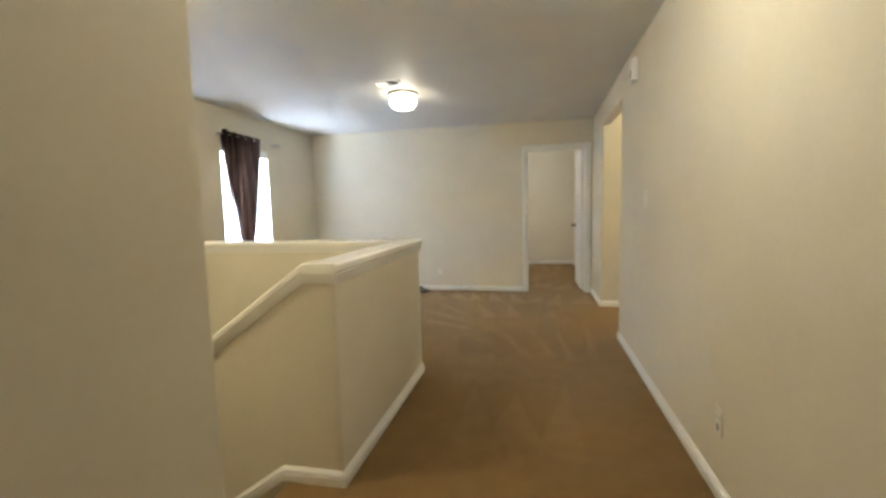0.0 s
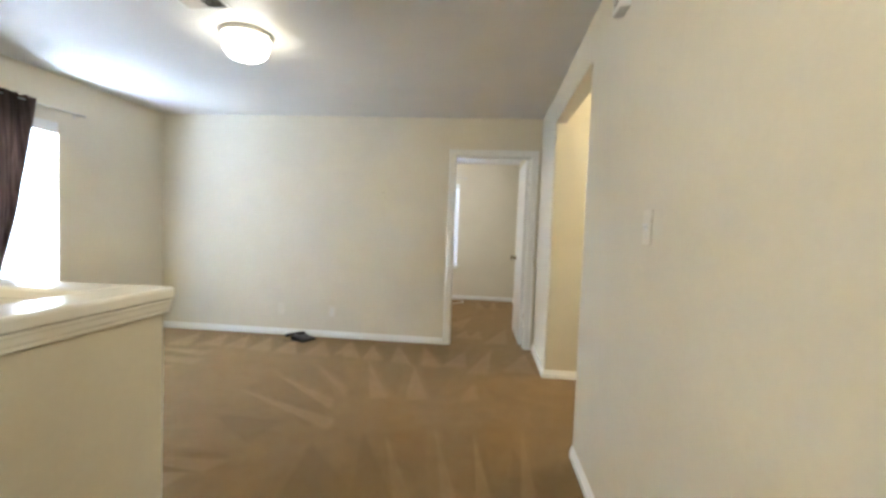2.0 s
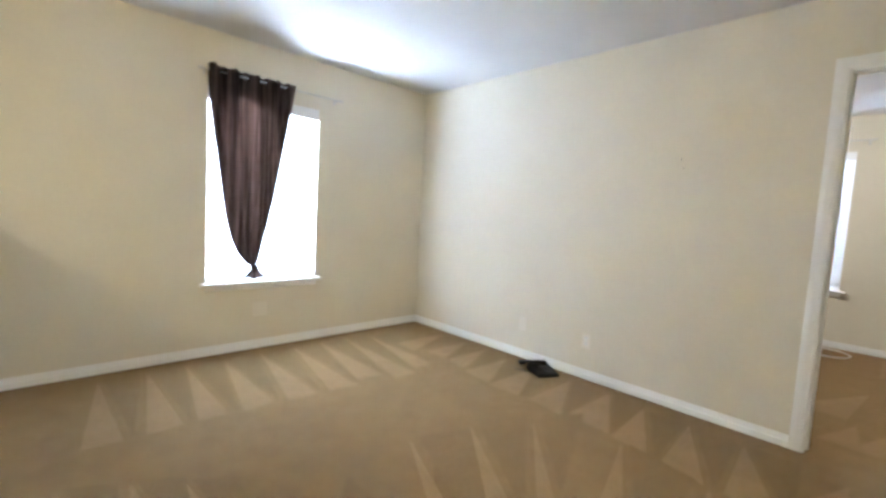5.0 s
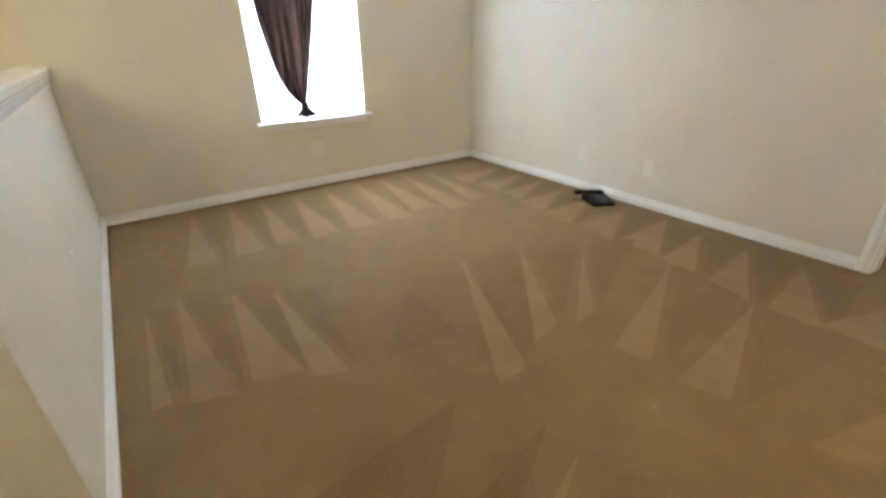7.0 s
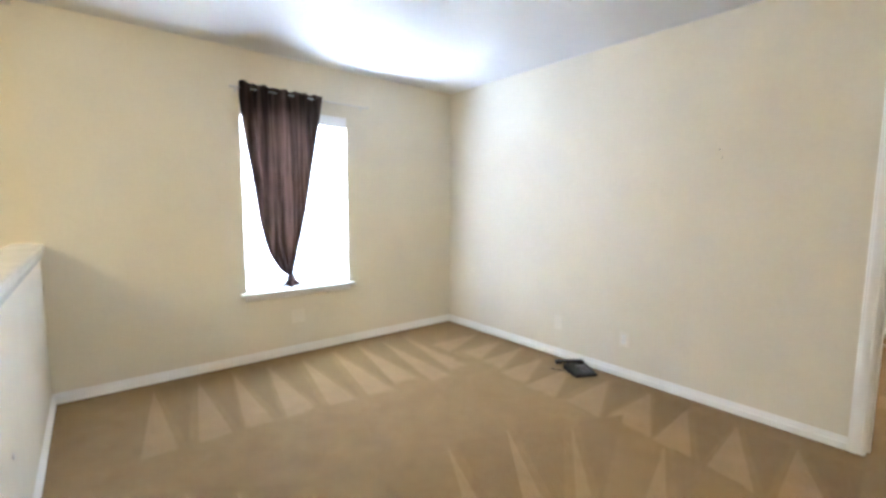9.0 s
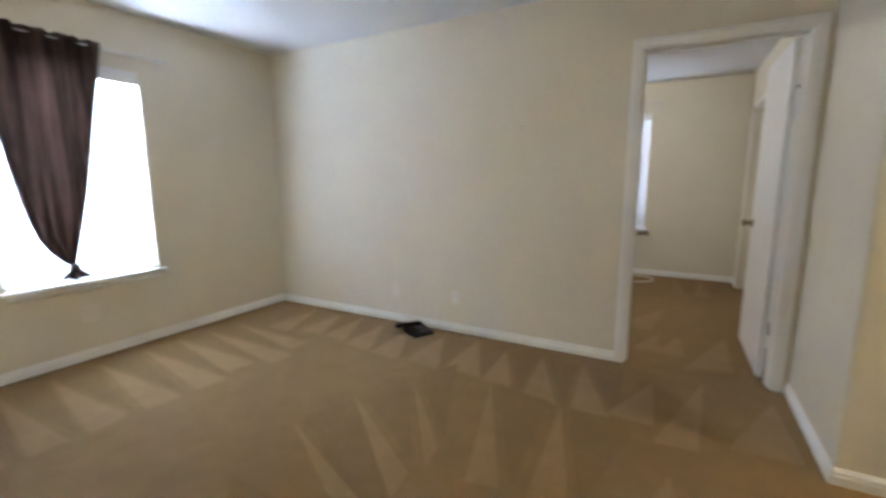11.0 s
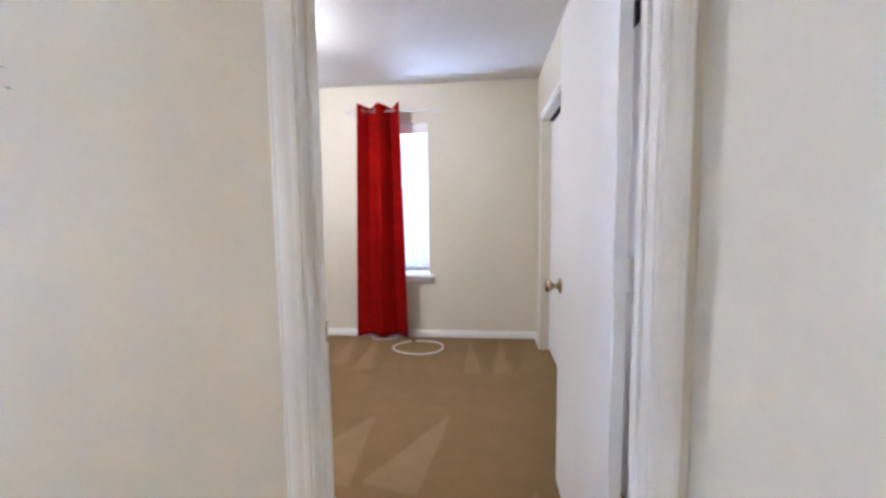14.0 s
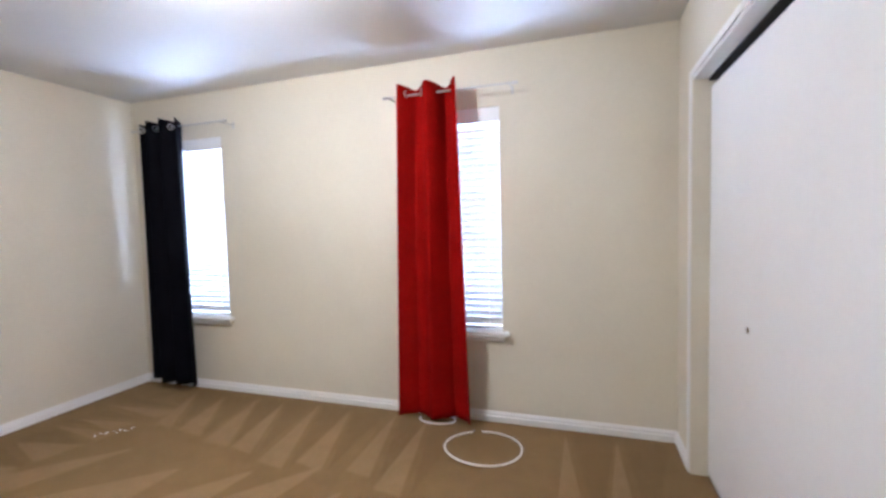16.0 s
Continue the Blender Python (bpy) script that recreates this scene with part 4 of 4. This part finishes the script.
for r in range(4):
    for c in range(3):
        k = part("key", boxes((-0.008, 0.008, -0.006, 0.006, -0.002, 0.003), bevel=0.0015), GREYP, body)
        k.matrix_local = keym @ pose(-0.024 + 0.024 * c, 0.022 - 0.018 * r, 0)
disp = part("display", boxes((-0.040, 0.040, -0.016, 0.016, -0.002, 0.0015), bevel=0.001), GREYP, body, "dull grey display")
disp.matrix_local = keym @ pose(0, 0.058, 0)
cradle = part("cradle", boxes((-0.026, 0.026, -0.090, 0.088, -0.004, 0.004), bevel=0.003), BLACKP, body)
cradle.matrix_local = pose(-0.058, 0.0, 0.034, math.degrees(math.atan2(0.022, 0.150)), 0, 0)
hs = bmesh.new()
box(hs, -0.022, 0.022, -0.100, 0.100, 0.010, 0.028, bevel=0.007)
box(hs, -0.025, 0.025, -0.112, -0.060, 0.0, 0.026, bevel=0.008)
box(hs, -0.025, 0.025, 0.060, 0.112, 0.0, 0.026, bevel=0.008)
handset = part("handset", hs, BLACKP, phone, "black handset lying askew on its cradle")
handset.matrix_local = pose(-0.045, 0.082, 0.046, 0, 0, 80)
cord = [(-0.19 + 0.0022 * i + 0.006 * math.cos(i * 0.9), 0.11 - 0.0028 * i + 0.02 * math.sin(i / 50 * math.pi) + 0.006 * math.sin(i * 0.9), 0.008 + 0.002 * math.sin(i * 0.45)) for i in range(50)]
part("coiled_cord", tube(bmesh.new(), cord, 0.0022, 6), BLACKP, phone)

# ---- bedroom floor: cable and bits ----
cable = thing("white_cable", "loose coil of white coaxial cable lying on the bedroom carpet", "cable", pose(0, 0, 0.012))
loop = []
for i in range(64):
    t = i / 63
    ang = math.radians(100 - 345 * t)
    r = 1.0 + 0.05 * math.sin(5 * t)
    loop.append((-0.135 + 0.226 * r * math.cos(ang), 9.880 + 0.190 * r * math.sin(ang), 0.003 + 0.006 * math.sin(7 * t) ** 2))
part("cable_loop", tube(bmesh.new(), loop, 0.0055, 8), CABLE, cable, smooth=True)
loop2 = []
for i in range(40):
    t = i / 39
    ang = math.radians(170 + 330 * t)
    loop2.append((-0.50 + 0.125 * math.cos(ang), 10.155 + 0.062 * math.sin(ang), 0.003 + 0.02 * t * t))
part("cable_loop", tube(bmesh.new(), loop2, 0.0055, 8), CABLE, cable, smooth=True)
part("connector", tube(bmesh.new(), [loop[-1], (loop[-1][0] + 0.004, loop[-1][1] + 0.025, 0.006)], 0.0065, 8), STEEL, cable, "steel cable connector")

bits = random.Random(3)
bm = bmesh.new()
for i in range(14):
    x, s = -2.60 + bits.uniform(0, 0.16), bits.uniform(0.003, 0.008)
    y = 9.38 + (x + 2.60) * 0.9 + bits.uniform(-0.03, 0.04)
    box(bm, x - s, x + s * 0.8, y - s * 0.6, y + s * 0.6, 0.010, 0.0135)
tagged(mesh_object("paper_bits", bm, CRUMB), "scattered white paper bits on the bedroom carpet", "litter", kind="stuff")

# ---- nails and marks left on the walls ----
for x, z, out in ((-0.705, 1.632, 0.016), (-0.690, 1.580, 0.010)):
    nail = thing("wall_nail", "small dark steel nail stuck in the cream wall", "nail", pose(x, BACK_Y, z, 90, 0, 0), "wall nails")
    part("shank", lathe(bmesh.new(), [(0.0, -0.004), (0.0014, -0.004), (0.0014, out), (0.0, out)], 10), STEEL, nail)
    part("head", lathe(bmesh.new(), [(0.0, out), (0.0035, out), (0.0038, out + 0.001), (0.0, out + 0.0018)], 12), STEEL, nail)
anchor = thing("wall_anchor", "small white plastic anchor in the half wall", "wall anchor", pose(-1.69, HALF_Y1, 0.418, -90, 0, 0))
part("collar", lathe(bmesh.new(), [(0.0, 0.0), (0.011, 0.0), (0.011, 0.003), (0.006, 0.006), (0.0, 0.006)], 18), PLASTIC, anchor)
